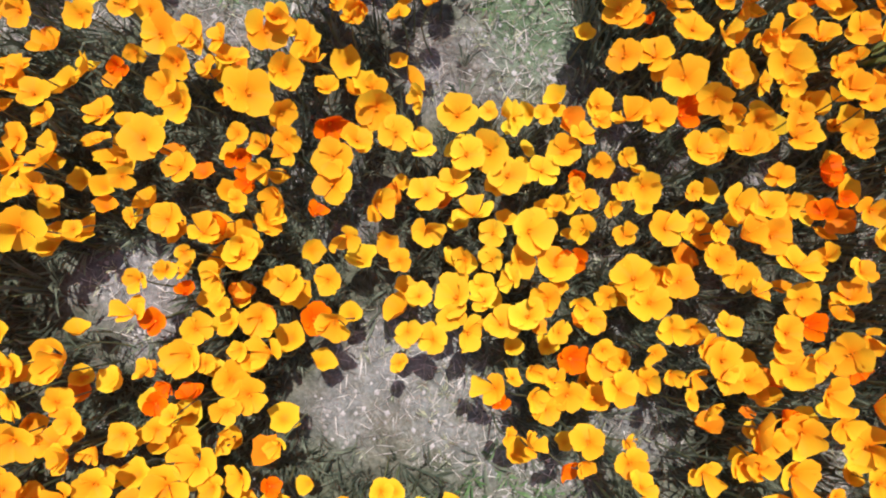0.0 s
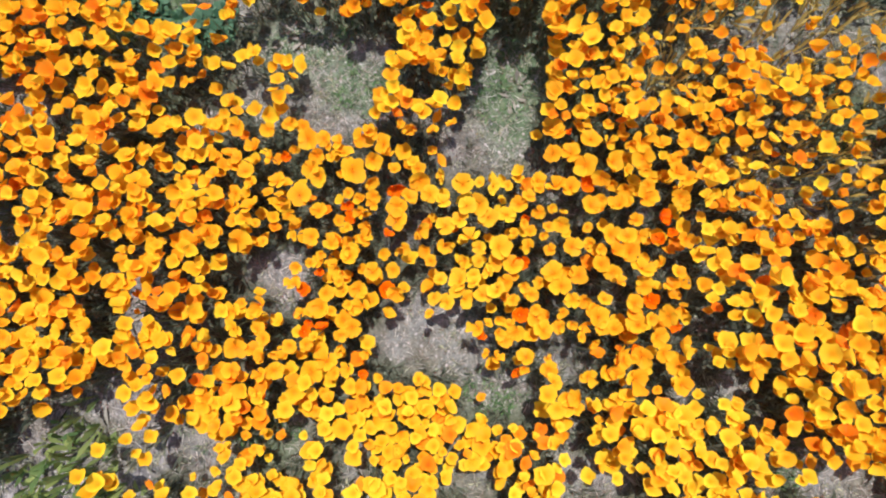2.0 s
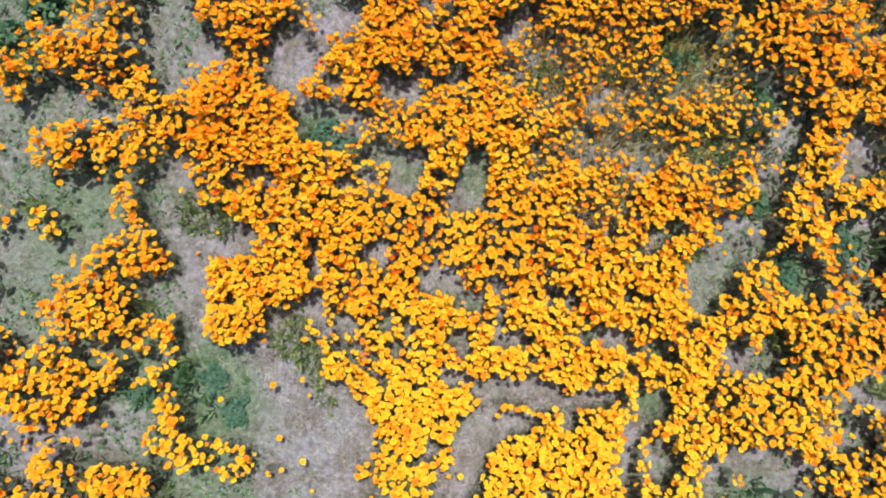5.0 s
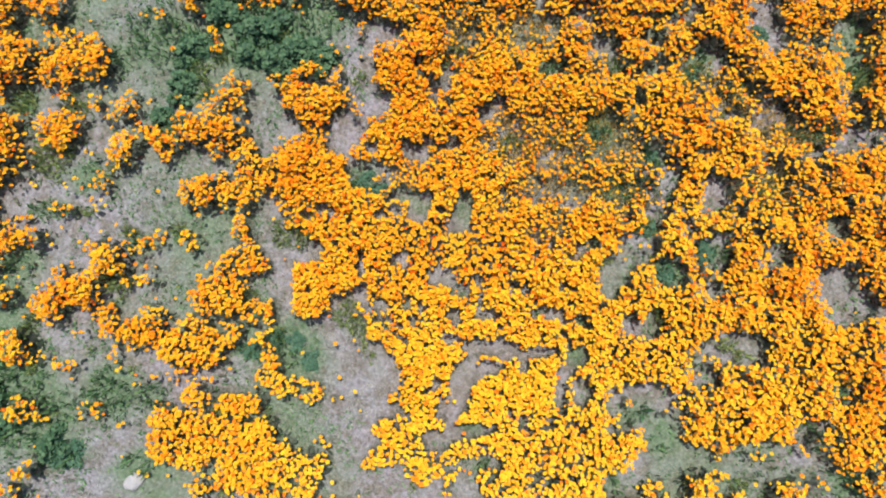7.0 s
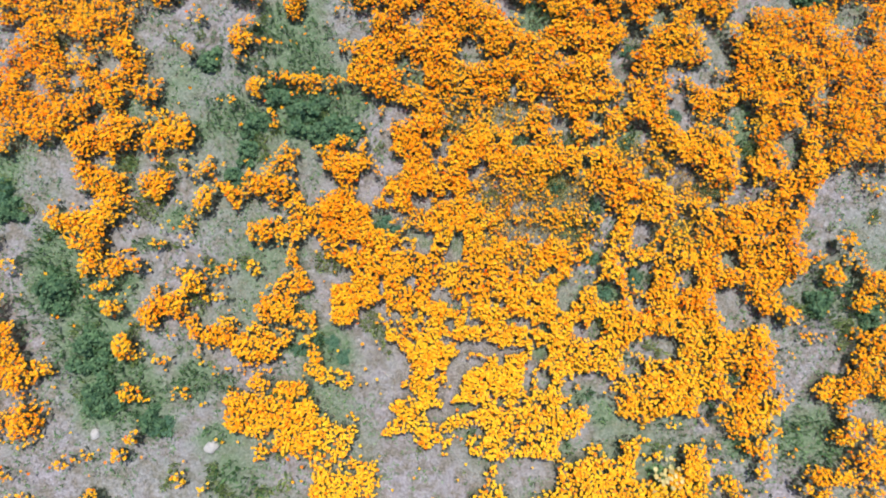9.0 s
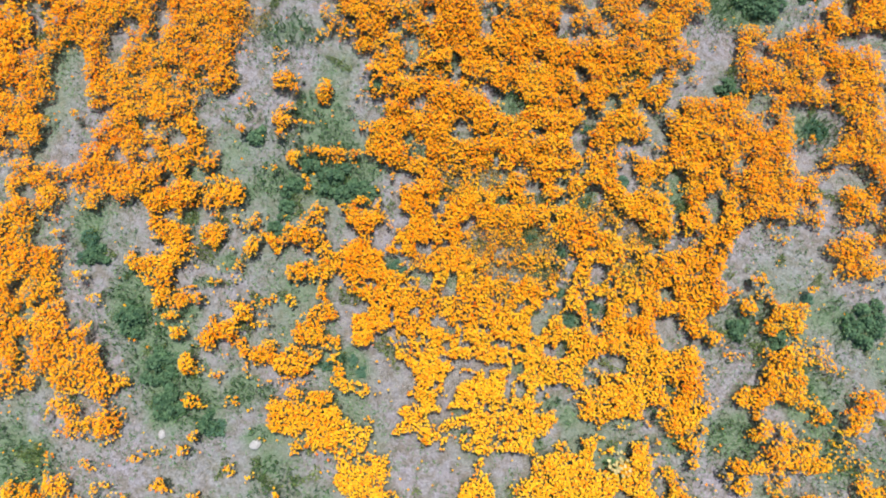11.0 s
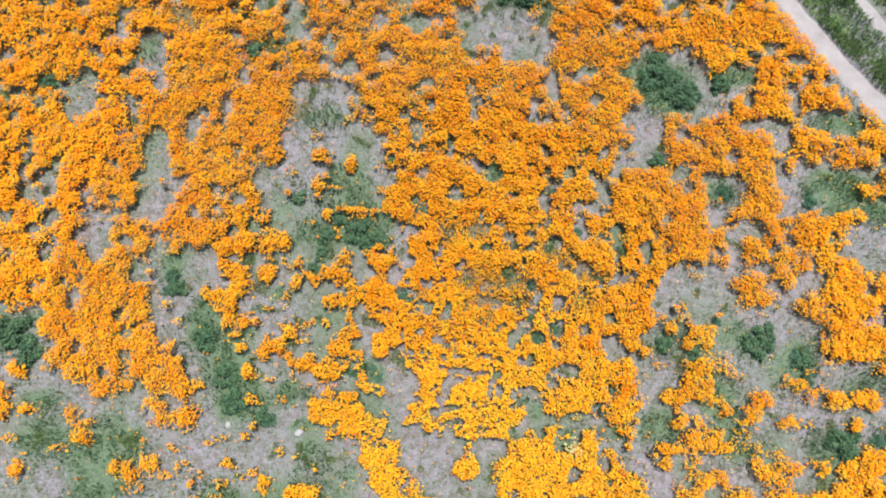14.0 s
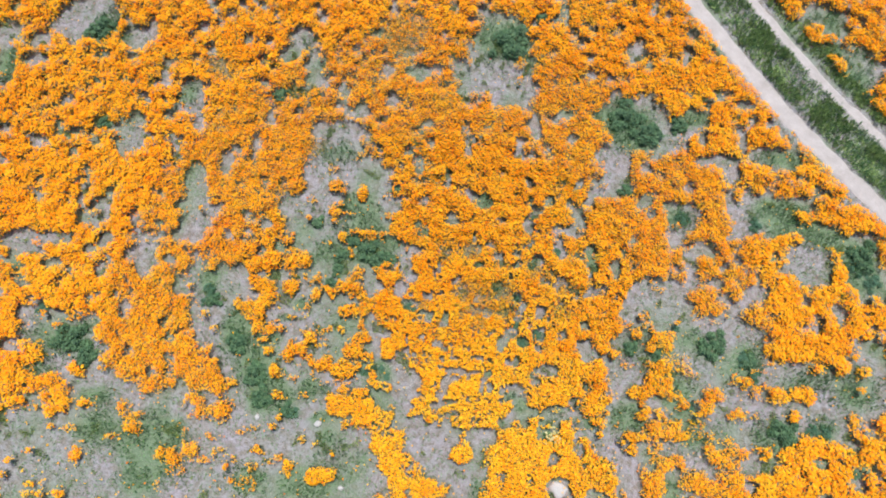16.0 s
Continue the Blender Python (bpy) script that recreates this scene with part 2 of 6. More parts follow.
FIELD_BARE += [
    (0.82, 7.24, 0.42, 0.37), (5.74, 8.71, 0.26, 0.29), (4.50, 8.10, 0.24, 0.17), (5.04, 6.63, 0.47, 0.44), (5.44, 6.27, 0.76, 0.83), (6.13, 6.48, 0.47, 0.89),
    (5.05, 5.01, 0.42, 0.62), (5.19, 4.50, 0.41, 0.43), (4.73, 5.36, 0.25, 0.36), (5.99, 4.17, 0.33, 0.21), (6.59, 5.77, 0.33, 0.32), (6.96, 6.32, 0.42, 0.27),
    (7.49, 6.61, 0.34, 0.26), (8.05, 5.28, 0.59, 0.23), (9.74, 5.41, 0.80, 0.32), (8.36, 4.93, 0.30, 0.32), (8.89, 7.11, 0.31, 0.19), (10.02, 6.50, 0.19, 0.33),
    (8.79, 6.01, 0.12, 0.44), (9.25, 3.92, 0.74, 0.45), (10.05, 3.77, 0.59, 0.55), (9.69, 3.42, 0.90, 0.37), (8.54, 3.39, 0.36, 0.48), (8.28, 4.06, 0.20, 0.34),
]
FIELD_BARE += [
    (6.58, 3.17, 0.29, 0.47), (6.94, 3.60, 0.46, 0.31), (4.38, 4.65, 0.20, 0.16), (3.60, 6.58, 0.22, 0.18), (2.75, 6.20, 0.13, 0.40), (10.79, 3.12, 0.62, 0.37),
    (11.58, 2.97, 0.62, 0.30), (12.25, 4.26, 0.30, 0.28), (11.69, 10.29, 0.46, 0.41), (12.14, 9.70, 0.32, 0.26), (11.71, 9.10, 0.49, 0.24), (12.66, 8.36, 0.67, 0.74),
    (12.23, 7.77, 0.77, 0.69), (10.90, 9.66, 0.18, 0.36), (-0.17, -2.65, 0.70, 0.73), (0.35, -3.24, 0.75, 0.48), (-2.19, -2.69, 0.73, 0.95), (-2.65, -3.30, 0.62, 0.48),
    (5.01, -2.90, 0.51, 0.61),
]
RING_BARE = []
RING_BARE += [
    (-7.21, 4.44, 0.17, 0.14), (-7.07, 3.65, 0.51, 0.28), (-6.85, 3.36, 0.51, 0.27), (-6.81, 3.00, 0.35, 0.10), (-3.51, 3.74, 1.13, 1.25), (-3.81, 2.75, 0.79, 0.53),
    (-3.76, 4.63, 0.38, 0.51), (-4.86, 3.06, 0.17, 0.13), (-5.95, 2.75, 0.13, 0.12), (-5.43, 2.66, 0.22, 0.09), (-5.65, 1.66, 0.53, 0.24), (-5.91, 1.52, 0.44, 0.21),
    (-6.14, 1.09, 0.50, 0.42), (-5.70, 1.20, 0.41, 0.35), (-4.92, 1.61, 0.20, 0.08), (-4.46, 1.60, 0.17, 0.24), (-5.25, 0.29, 1.61, 0.73), (-4.00, -0.74, 1.94, 1.34),
    (-4.13, -2.29, 2.85, 0.89), (-6.19, -0.09, 0.32, 0.32), (-5.59, -0.78, 0.22, 0.31), (-6.42, -1.58, 0.48, 0.08), (-4.25, 3.62, 0.38, 0.40), (5.09, 4.55, 0.46, 0.39),
]
RING_BARE += [
    (4.79, 4.35, 0.23, 0.24), (5.20, 4.86, 0.36, 0.25), (5.82, 4.02, 0.23, 0.11), (5.67, 3.87, 0.13, 0.08), (6.34, 4.74, 0.11, 0.22), (6.12, 4.23, 0.27, 0.07),
    (3.87, 3.53, 0.26, 0.20), (3.96, 3.29, 0.23, 0.09), (4.14, 4.53, 0.27, 0.09), (4.08, 4.38, 0.10, 0.11), (6.93, 3.71, 0.36, 0.20), (6.62, 3.21, 0.23, 0.18),
    (6.69, 2.92, 0.13, 0.19), (6.66, 2.44, 0.22, 0.27), (6.54, 1.96, 0.35, 0.27), (6.14, 1.39, 0.71, 0.39), (5.57, 1.10, 0.50, 0.33), (6.68, 1.31, 0.55, 0.73),
    (5.33, 0.82, 0.34, 0.33), (7.00, 1.97, 0.28, 0.36), (4.89, 2.06, 0.13, 0.17), (4.45, 1.49, 0.16, 0.09), (5.39, 2.94, 0.17, 0.15), (4.51, -0.41, 0.10, 0.12),
]
RING_BARE += [
    (5.33, -0.17, 0.52, 0.61), (4.94, -0.88, 0.49, 0.51), (6.46, 0.85, 0.71, 0.53), (6.76, -0.13, 0.45, 0.79), (6.62, -0.93, 0.44, 0.51), (4.80, -1.91, 0.51, 0.49),
    (6.21, -1.71, 0.33, 0.24), (3.92, -2.27, 0.48, 0.38), (4.43, -2.67, 0.50, 0.40), (5.40, -2.15, 0.33, 0.18), (4.78, -2.58, 0.33, 0.40), (6.07, -2.64, 0.41, 0.32),
    (6.58, -2.71, 0.34, 0.23), (-1.85, 4.38, 0.46, 0.49), (-1.46, 4.29, 0.09, 0.24), (-1.81, 3.68, 0.64, 0.38), (-2.57, 3.76, 0.36, 0.38), (-1.25, 3.69, 0.17, 0.28),
    (-2.16, 3.18, 0.91, 0.27), (-0.48, 4.56, 0.13, 0.11), (-0.55, 3.86, 0.17, 0.13), (0.57, 4.44, 0.21, 0.36), (0.14, 4.43, 0.15, 0.18), (0.80, 4.95, 0.21, 0.18),
]
RING_BARE += [
    (1.19, 4.21, 0.10, 0.11), (1.19, 3.86, 0.17, 0.22), (-0.67, 3.17, 0.10, 0.11), (0.36, 3.25, 0.30, 0.10), (0.26, 3.44, 0.12, 0.07), (2.56, 3.94, 0.08, 0.11),
    (1.57, 4.77, 0.17, 0.16), (-0.17, -2.65, 0.70, 0.73), (0.35, -3.24, 0.75, 0.48), (1.22, -2.62, 0.41, 0.44), (-2.19, -2.69, 0.73, 0.95), (-2.65, -3.30, 0.62, 0.48),
    (4.27, -2.56, 0.51, 0.44), (5.01, -2.90, 0.51, 0.61), (3.64, -2.45, 0.33, 0.22),
]
RING_CLUMPS = []
RING_CLUMPS += [
    (-4.59, 4.67, 0.23, 0.20), (-4.18, 4.23, 0.26, 0.35), (-4.50, 4.08, 0.14, 0.18), (-4.36, 4.67, 0.28, 0.12), (-3.09, 4.61, 0.14, 0.25), (-3.02, 4.21, 0.26, 0.23),
    (-3.03, 3.58, 0.19, 0.19), (-2.67, 4.67, 0.19, 0.20), (-2.61, 3.49, 0.20, 0.10), (-4.43, 2.73, 0.25, 0.21), (-5.12, 1.82, 0.18, 0.13), (-4.94, 0.82, 0.44, 0.43),
    (-4.94, 0.37, 0.31, 0.31), (-5.43, 0.81, 0.18, 0.11), (-4.68, 1.37, 0.11, 0.11), (-4.57, 0.12, 0.19, 0.13), (-4.72, -0.11, 0.16, 0.13), (-4.52, -0.45, 0.16, 0.12),
    (-4.35, -0.92, 0.22, 0.19), (-2.44, -2.30, 0.21, 0.15), (-3.48, -2.69, 0.12, 0.13), (-3.13, -2.77, 0.10, 0.08), (-5.80, -2.71, 0.17, 0.13), (-4.63, -3.00, 0.17, 0.06),
]
RING_CLUMPS += [
    (-6.23, -2.96, 0.21, 0.08), (-6.58, -0.37, 0.26, 0.22), (-6.74, 0.24, 0.19, 0.27), (-5.96, -0.87, 0.30, 0.26), (-6.44, -1.14, 0.21, 0.21), (-5.88, -1.17, 0.30, 0.13),
    (-5.38, -1.37, 0.16, 0.14), (-5.85, -1.47, 0.21, 0.13), (-6.41, -1.81, 0.21, 0.21), (-6.12, -2.06, 0.21, 0.21), (-5.66, -2.00, 0.30, 0.23), (-6.68, 1.23, 0.18, 0.20),
    (-6.61, 1.00, 0.09, 0.11), (-6.79, 0.73, 0.26, 0.11), (5.43, 0.31, 0.25, 0.22), (5.78, 0.19, 0.22, 0.22), (6.13, 0.20, 0.26, 0.18), (6.12, -0.07, 0.18, 0.13),
    (5.67, -0.16, 0.17, 0.11), (6.44, -0.54, 0.22, 0.19), (5.83, -0.51, 0.25, 0.14), (5.08, -0.65, 0.19, 0.10), (4.76, -0.88, 0.12, 0.08), (5.75, -1.02, 0.30, 0.30),
]
RING_CLUMPS += [
    (6.14, -1.06, 0.13, 0.21), (5.26, -1.33, 0.26, 0.17), (5.65, -1.36, 0.30, 0.25), (5.59, -1.70, 0.26, 0.29), (5.75, -1.91, 0.17, 0.15), (5.32, -1.92, 0.17, 0.10),
    (5.64, -2.28, 0.26, 0.16), (5.98, -2.27, 0.34, 0.21), (6.23, -2.39, 0.21, 0.20), (6.62, -1.59, 0.22, 0.17), (6.40, -1.72, 0.10, 0.10), (5.28, -2.53, 0.42, 0.16),
    (5.19, -2.74, 0.34, 0.15), (5.70, -2.73, 0.25, 0.15), (4.34, -2.76, 0.15, 0.15), (3.60, -2.16, 0.21, 0.16), (3.38, -2.41, 0.25, 0.33), (3.41, -2.78, 0.34, 0.16),
    (6.04, 1.50, 0.23, 0.09), (5.91, 1.68, 0.13, 0.07), (6.91, 3.10, 0.18, 0.12), (6.93, 2.77, 0.20, 0.19), (-1.65, 4.84, 0.19, 0.12), (-2.27, 4.08, 0.20, 0.28),
]
RING_CLUMPS += [
    (-2.61, 4.32, 0.14, 0.15), (-2.39, 4.67, 0.19, 0.20), (-1.29, -2.60, 0.47, 0.58), (-0.89, -3.30, 0.43, 0.35), (0.65, -2.97, 0.32, 0.24), (2.33, -2.94, 0.87, 0.66),
    (1.83, -2.41, 0.35, 0.27), (3.57, -3.15, 0.50, 0.41), (2.84, -2.39, 0.45, 0.29), (3.90, -2.72, 0.28, 0.22),
]
FIELD_CLUMPS = []
FIELD_CLUMPS += [
    (-6.40, -1.08, 0.29, 0.22), (-7.03, -1.38, 0.22, 0.14), (-7.49, -1.25, 0.37, 0.38), (-6.30, -1.94, 0.37, 0.28), (-7.84, -2.40, 0.22, 0.31), (-8.18, -2.05, 0.17, 0.26),
    (-9.92, -2.09, 0.36, 0.28), (-10.18, -1.45, 0.29, 0.36), (-9.49, -2.50, 0.17, 0.11), (-9.99, -2.51, 0.12, 0.11), (-9.23, -1.86, 0.17, 0.11), (-9.59, -1.00, 0.27, 0.18),
    (-10.74, -0.73, 0.32, 0.18), (-10.98, -1.47, 0.37, 0.36), (-11.12, -1.90, 0.17, 0.21), (-9.18, -3.05, 0.17, 0.25), (-10.29, -4.02, 0.17, 0.27), (-9.89, -3.88, 0.11, 0.13),
    (-9.45, -4.00, 0.17, 0.20), (-6.79, -3.20, 0.36, 0.25), (-6.37, -3.13, 0.29, 0.16), (-4.70, -3.30, 0.21, 0.25), (-4.72, -3.84, 0.25, 0.20), (-3.76, -3.35, 0.14, 0.11),
]
FIELD_CLUMPS += [
    (-3.02, -3.60, 0.43, 0.24), (-8.29, -2.75, 0.19, 0.08), (-10.59, 2.27, 0.31, 0.16), (-1.18, -3.09, 0.43, 0.55), (-0.72, -3.76, 0.50, 0.54), (-0.15, -3.88, 0.21, 0.40),
    (2.73, -3.15, 1.31, 0.69), (1.72, -3.58, 0.58, 0.55), (4.03, -3.53, 0.72, 0.55), (6.13, -2.38, 0.44, 0.25), (7.25, -1.35, 0.23, 0.37), (6.92, -1.72, 0.30, 0.22),
    (6.56, -1.58, 0.18, 0.17), (7.38, 2.00, 0.32, 0.32), (7.31, 1.21, 0.39, 0.39), (7.66, 0.75, 0.28, 0.31), (7.96, 1.54, 0.28, 0.56), (8.32, 2.03, 0.47, 0.32),
    (9.01, 2.53, 0.80, 0.33), (9.39, 1.74, 0.47, 0.40), (9.62, 0.96, 0.70, 0.55), (9.12, 0.64, 0.47, 0.31), (8.67, 0.78, 0.39, 0.28), (9.86, 0.34, 0.70, 0.39),
]
FIELD_CLUMPS += [
    (10.62, 0.21, 0.62, 0.38), (11.21, 0.07, 0.31, 0.46), (9.79, -0.26, 0.38, 0.30), (11.13, 1.78, 0.32, 0.56), (11.91, 1.17, 0.28, 0.39), (11.46, 1.31, 0.19, 0.19),
    (8.90, 0.02, 0.19, 0.27), (8.13, -0.82, 0.33, 0.33), (8.74, -0.73, 0.12, 0.15), (8.90, -1.39, 0.38, 0.26), (9.66, -1.30, 0.38, 0.26), (10.35, -0.62, 0.23, 0.15),
    (10.89, -0.61, 0.18, 0.12), (11.41, -0.67, 0.18, 0.12), (9.45, -1.88, 0.22, 0.17), (10.92, -2.06, 0.15, 0.21), (7.96, -1.84, 0.45, 0.17), (7.41, -3.05, 0.44, 0.56),
    (7.13, -2.78, 0.29, 0.28), (6.92, -3.61, 0.58, 0.34), (8.46, -2.75, 0.18, 0.28), (9.17, -3.01, 0.29, 0.35), (10.20, -2.99, 0.74, 0.56), (9.40, -3.56, 0.88, 0.41),
]
FIELD_CLUMPS += [
    (8.52, -3.58, 0.58, 0.27), (9.96, -2.58, 0.59, 0.21), (11.12, -2.69, 0.27, 0.42), (11.31, -3.45, 0.29, 0.41), (5.62, -3.50, 0.29, 0.41), (11.60, -1.98, 0.15, 0.14),
    (5.79, 7.57, 0.42, 0.22), (5.83, 5.31, 0.41, 0.26), (8.72, 2.85, 0.24, 0.20), (9.85, 2.96, 0.32, 0.20), (10.40, 3.56, 0.24, 0.25), (10.03, 4.56, 0.49, 0.26),
    (4.06, 6.42, 0.33, 0.22), (11.86, 8.51, 0.35, 0.29), (12.71, 7.22, 0.21, 0.22), (1.06, 7.14, 0.33, 0.11), (-0.89, -3.30, 0.43, 0.35), (2.33, -2.94, 0.87, 0.66),
    (3.57, -3.15, 0.50, 0.41),
]
CORE_BARE = []
CORE_BARE += [
    (-3.90, 1.51, 2.00, 1.65), (-2.52, 1.85, 1.09, 0.95), (-1.69, 2.42, 0.64, 0.77), (-1.14, 2.43, 0.11, 0.29), (-0.98, 2.03, 0.19, 0.28), (-0.79, 1.69, 0.15, 0.16),
    (-3.50, 0.18, 1.90, 1.15), (-2.13, 0.21, 0.41, 0.42), (-3.12, -0.98, 2.28, 0.99), (-3.81, -1.91, 1.50, 1.14), (-1.02, -0.93, 0.35, 0.37), (-0.78, -1.16, 0.35, 0.31),
    (-1.11, -1.56, 0.63, 0.25), (-1.27, -1.73, 0.40, 0.17), (-0.92, -2.06, 0.17, 0.39), (-0.98, -1.89, 0.26, 0.17), (-0.54, -1.49, 0.14, 0.10), (-0.46, -2.21, 0.45, 0.17),
    (-1.16, 1.34, 0.12, 0.07), (-1.77, 0.19, 0.15, 0.09), (-0.77, 1.17, 0.07, 0.07), (-0.32, 1.12, 0.12, 0.09), (-0.16, 1.86, 0.09, 0.07), (-0.81, 1.57, 0.11, 0.09),
]
CORE_BARE += [
    (-2.04, 1.33, 0.21, 0.15), (-1.90, 1.55, 0.24, 0.07), (-1.91, 1.12, 0.09, 0.15), (-0.91, -0.58, 0.18, 0.23), (-0.07, -1.78, 0.11, 0.10), (1.72, -0.06, 0.17, 0.17),
    (1.67, -0.24, 0.07, 0.12), (0.08, -0.73, 0.09, 0.09), (0.48, -0.84, 0.32, 0.10), (0.69, -0.92, 0.17, 0.07), (0.26, -1.10, 0.17, 0.14), (0.18, -1.27, 0.11, 0.17),
    (0.37, -1.07, 0.23, 0.09), (1.00, -0.91, 0.14, 0.05), (1.18, -1.28, 0.07, 0.20), (1.26, -1.10, 0.09, 0.08), (1.41, -1.27, 0.10, 0.14), (1.35, -0.93, 0.11, 0.09),
    (2.10, -0.63, 0.11, 0.14), (1.84, -0.64, 0.10, 0.10), (2.27, -0.11, 0.14, 0.14), (2.19, -0.17, 0.09, 0.06), (2.74, 0.08, 0.12, 0.15), (2.65, -0.24, 0.12, 0.09),
]
CORE_BARE += [
    (1.98, -1.26, 0.20, 0.11), (2.17, -1.36, 0.20, 0.08), (1.95, -1.48, 0.20, 0.11), (2.23, -1.70, 0.14, 0.22), (2.31, -1.53, 0.07, 0.11), (1.69, -1.38, 0.08, 0.08),
    (1.75, -1.60, 0.16, 0.07), (2.61, -0.79, 0.09, 0.07), (2.60, -1.13, 0.11, 0.14), (2.49, -0.96, 0.08, 0.11), (2.46, -1.19, 0.07, 0.08), (2.89, -0.84, 0.21, 0.11),
    (3.12, -0.83, 0.14, 0.08), (3.82, -0.19, 0.17, 0.20), (3.97, -0.07, 0.12, 0.15), (4.07, -0.47, 0.07, 0.23), (3.99, -0.30, 0.11, 0.07), (3.79, -1.07, 0.14, 0.06),
    (3.99, -1.21, 0.17, 0.17), (3.75, -1.66, 0.22, 0.14), (3.21, -1.78, 0.28, 0.08), (2.93, -2.01, 0.56, 0.19), (2.37, -2.02, 0.45, 0.19), (2.08, -1.92, 0.17, 0.11),
]
CORE_BARE += [
    (1.97, -2.20, 0.22, 0.14), (3.48, -2.00, 0.45, 0.17), (4.04, -2.09, 0.22, 0.22), (3.76, -2.10, 0.22, 0.16), (0.30, -1.69, 0.14, 0.06), (0.10, -1.75, 0.14, 0.07),
    (0.33, -2.00, 0.20, 0.11), (0.25, -2.16, 0.14, 0.19), (1.69, -2.21, 0.11, 0.14), (0.04, -1.47, 0.11, 0.07), (1.43, 2.60, 0.15, 0.13), (1.61, 2.26, 0.12, 0.09),
    (1.70, 2.10, 0.07, 0.12), (2.30, 2.58, 0.06, 0.08), (2.12, 2.39, 0.13, 0.08), (2.65, 2.12, 0.11, 0.19), (3.35, 2.50, 0.16, 0.22), (2.94, 1.60, 0.15, 0.09),
    (-0.04, 1.95, 0.06, 0.17), (2.64, 1.20, 0.15, 0.05), (4.18, 1.72, 0.07, 0.31), (4.32, 2.27, 0.13, 0.34), (4.34, 1.42, 0.23, 0.13), (3.93, 2.14, 0.07, 0.06),
]
CORE_BARE += [
    (1.55, 1.43, 0.15, 0.16), (1.91, 1.68, 0.07, 0.09), (2.14, 1.16, 0.11, 0.13), (1.04, 2.03, 0.13, 0.08), (2.10, 0.42, 0.07, 0.09), (2.98, 0.58, 0.07, 0.09),
    (3.69, 1.16, 0.12, 0.07), (2.74, 0.25, 0.13, 0.11),
]
CORE_CLUMPS = []
CORE_CLUMPS += [
    (-4.36, 2.58, 0.36, 0.12), (-4.16, 2.31, 0.13, 0.06), (-4.63, 1.90, 0.12, 0.18), (-4.73, 2.30, 0.05, 0.08), (-4.15, 1.85, 0.19, 0.18), (-3.94, 2.16, 0.21, 0.15),
    (-3.67, 2.19, 0.12, 0.17), (-3.99, 1.67, 0.15, 0.09), (-3.71, 1.98, 0.15, 0.09), (-3.51, 1.71, 0.24, 0.09), (-3.91, 1.43, 0.21, 0.12), (-3.56, 1.52, 0.27, 0.15),
    (-4.07, 1.27, 0.21, 0.25), (-3.24, 1.20, 0.24, 0.18), (-3.32, 1.05, 0.18, 0.12), (-3.76, 1.07, 0.21, 0.09), (-3.62, 0.75, 0.14, 0.14), (-2.96, 1.05, 0.13, 0.12),
    (-2.86, 1.24, 0.15, 0.12), (-2.63, 1.33, 0.27, 0.17), (-2.40, 1.39, 0.21, 0.24), (-2.18, 1.70, 0.18, 0.21), (-2.36, 1.85, 0.09, 0.15), (-2.17, 1.10, 0.18, 0.19),
]
CORE_CLUMPS += [
    (-2.41, 1.06, 0.12, 0.12), (-2.86, 1.69, 0.09, 0.09), (-1.79, 1.74, 0.13, 0.12), (-1.50, 1.80, 0.21, 0.24), (-1.40, 1.50, 0.23, 0.18), (-1.34, 2.14, 0.13, 0.11),
    (-1.58, 1.62, 0.15, 0.12), (-2.45, 2.27, 0.06, 0.16), (-2.68, 2.67, 0.24, 0.08), (-2.44, 0.59, 0.23, 0.22), (-2.64, 0.62, 0.09, 0.12), (-2.01, 0.78, 0.16, 0.12),
    (-2.09, 0.57, 0.15, 0.26), (-2.10, 0.31, 0.10, 0.12), (-4.62, 1.02, 0.12, 0.36), (-4.40, 0.94, 0.11, 0.15), (-4.55, 0.67, 0.06, 0.18), (-4.45, 0.14, 0.16, 0.10),
    (-3.11, 0.14, 0.15, 0.08), (-2.65, 0.15, 0.12, 0.10), (-3.62, 0.04, 0.17, 0.05), (-2.01, 0.14, 0.09, 0.06), (-3.64, -0.16, 0.29, 0.17), (-3.50, -0.01, 0.12, 0.09),
]
CORE_CLUMPS += [
    (-3.95, -0.25, 0.26, 0.14), (-3.76, -0.42, 0.38, 0.14), (-4.04, -0.60, 0.17, 0.14), (-3.94, -0.73, 0.12, 0.08), (-3.55, -0.58, 0.20, 0.11), (-3.22, -0.29, 0.11, 0.08),
    (-3.05, -0.23, 0.10, 0.13), (-2.97, -0.66, 0.16, 0.11), (-3.13, -0.83, 0.27, 0.17), (-2.90, -0.85, 0.17, 0.12), (-3.31, -1.03, 0.07, 0.12), (-2.44, -1.37, 0.14, 0.10),
    (-2.27, -0.39, 0.31, 0.29), (-2.39, -0.22, 0.17, 0.17), (-2.06, -0.04, 0.23, 0.14), (-2.39, -0.73, 0.23, 0.14), (-2.41, -0.95, 0.23, 0.16), (-2.19, -0.83, 0.13, 0.20),
    (-2.29, -1.06, 0.11, 0.08), (-2.75, -0.85, 0.14, 0.08), (-2.65, -0.68, 0.11, 0.10), (-2.71, -1.02, 0.08, 0.07), (-1.92, -0.55, 0.20, 0.17), (-1.84, -0.83, 0.17, 0.09),
]
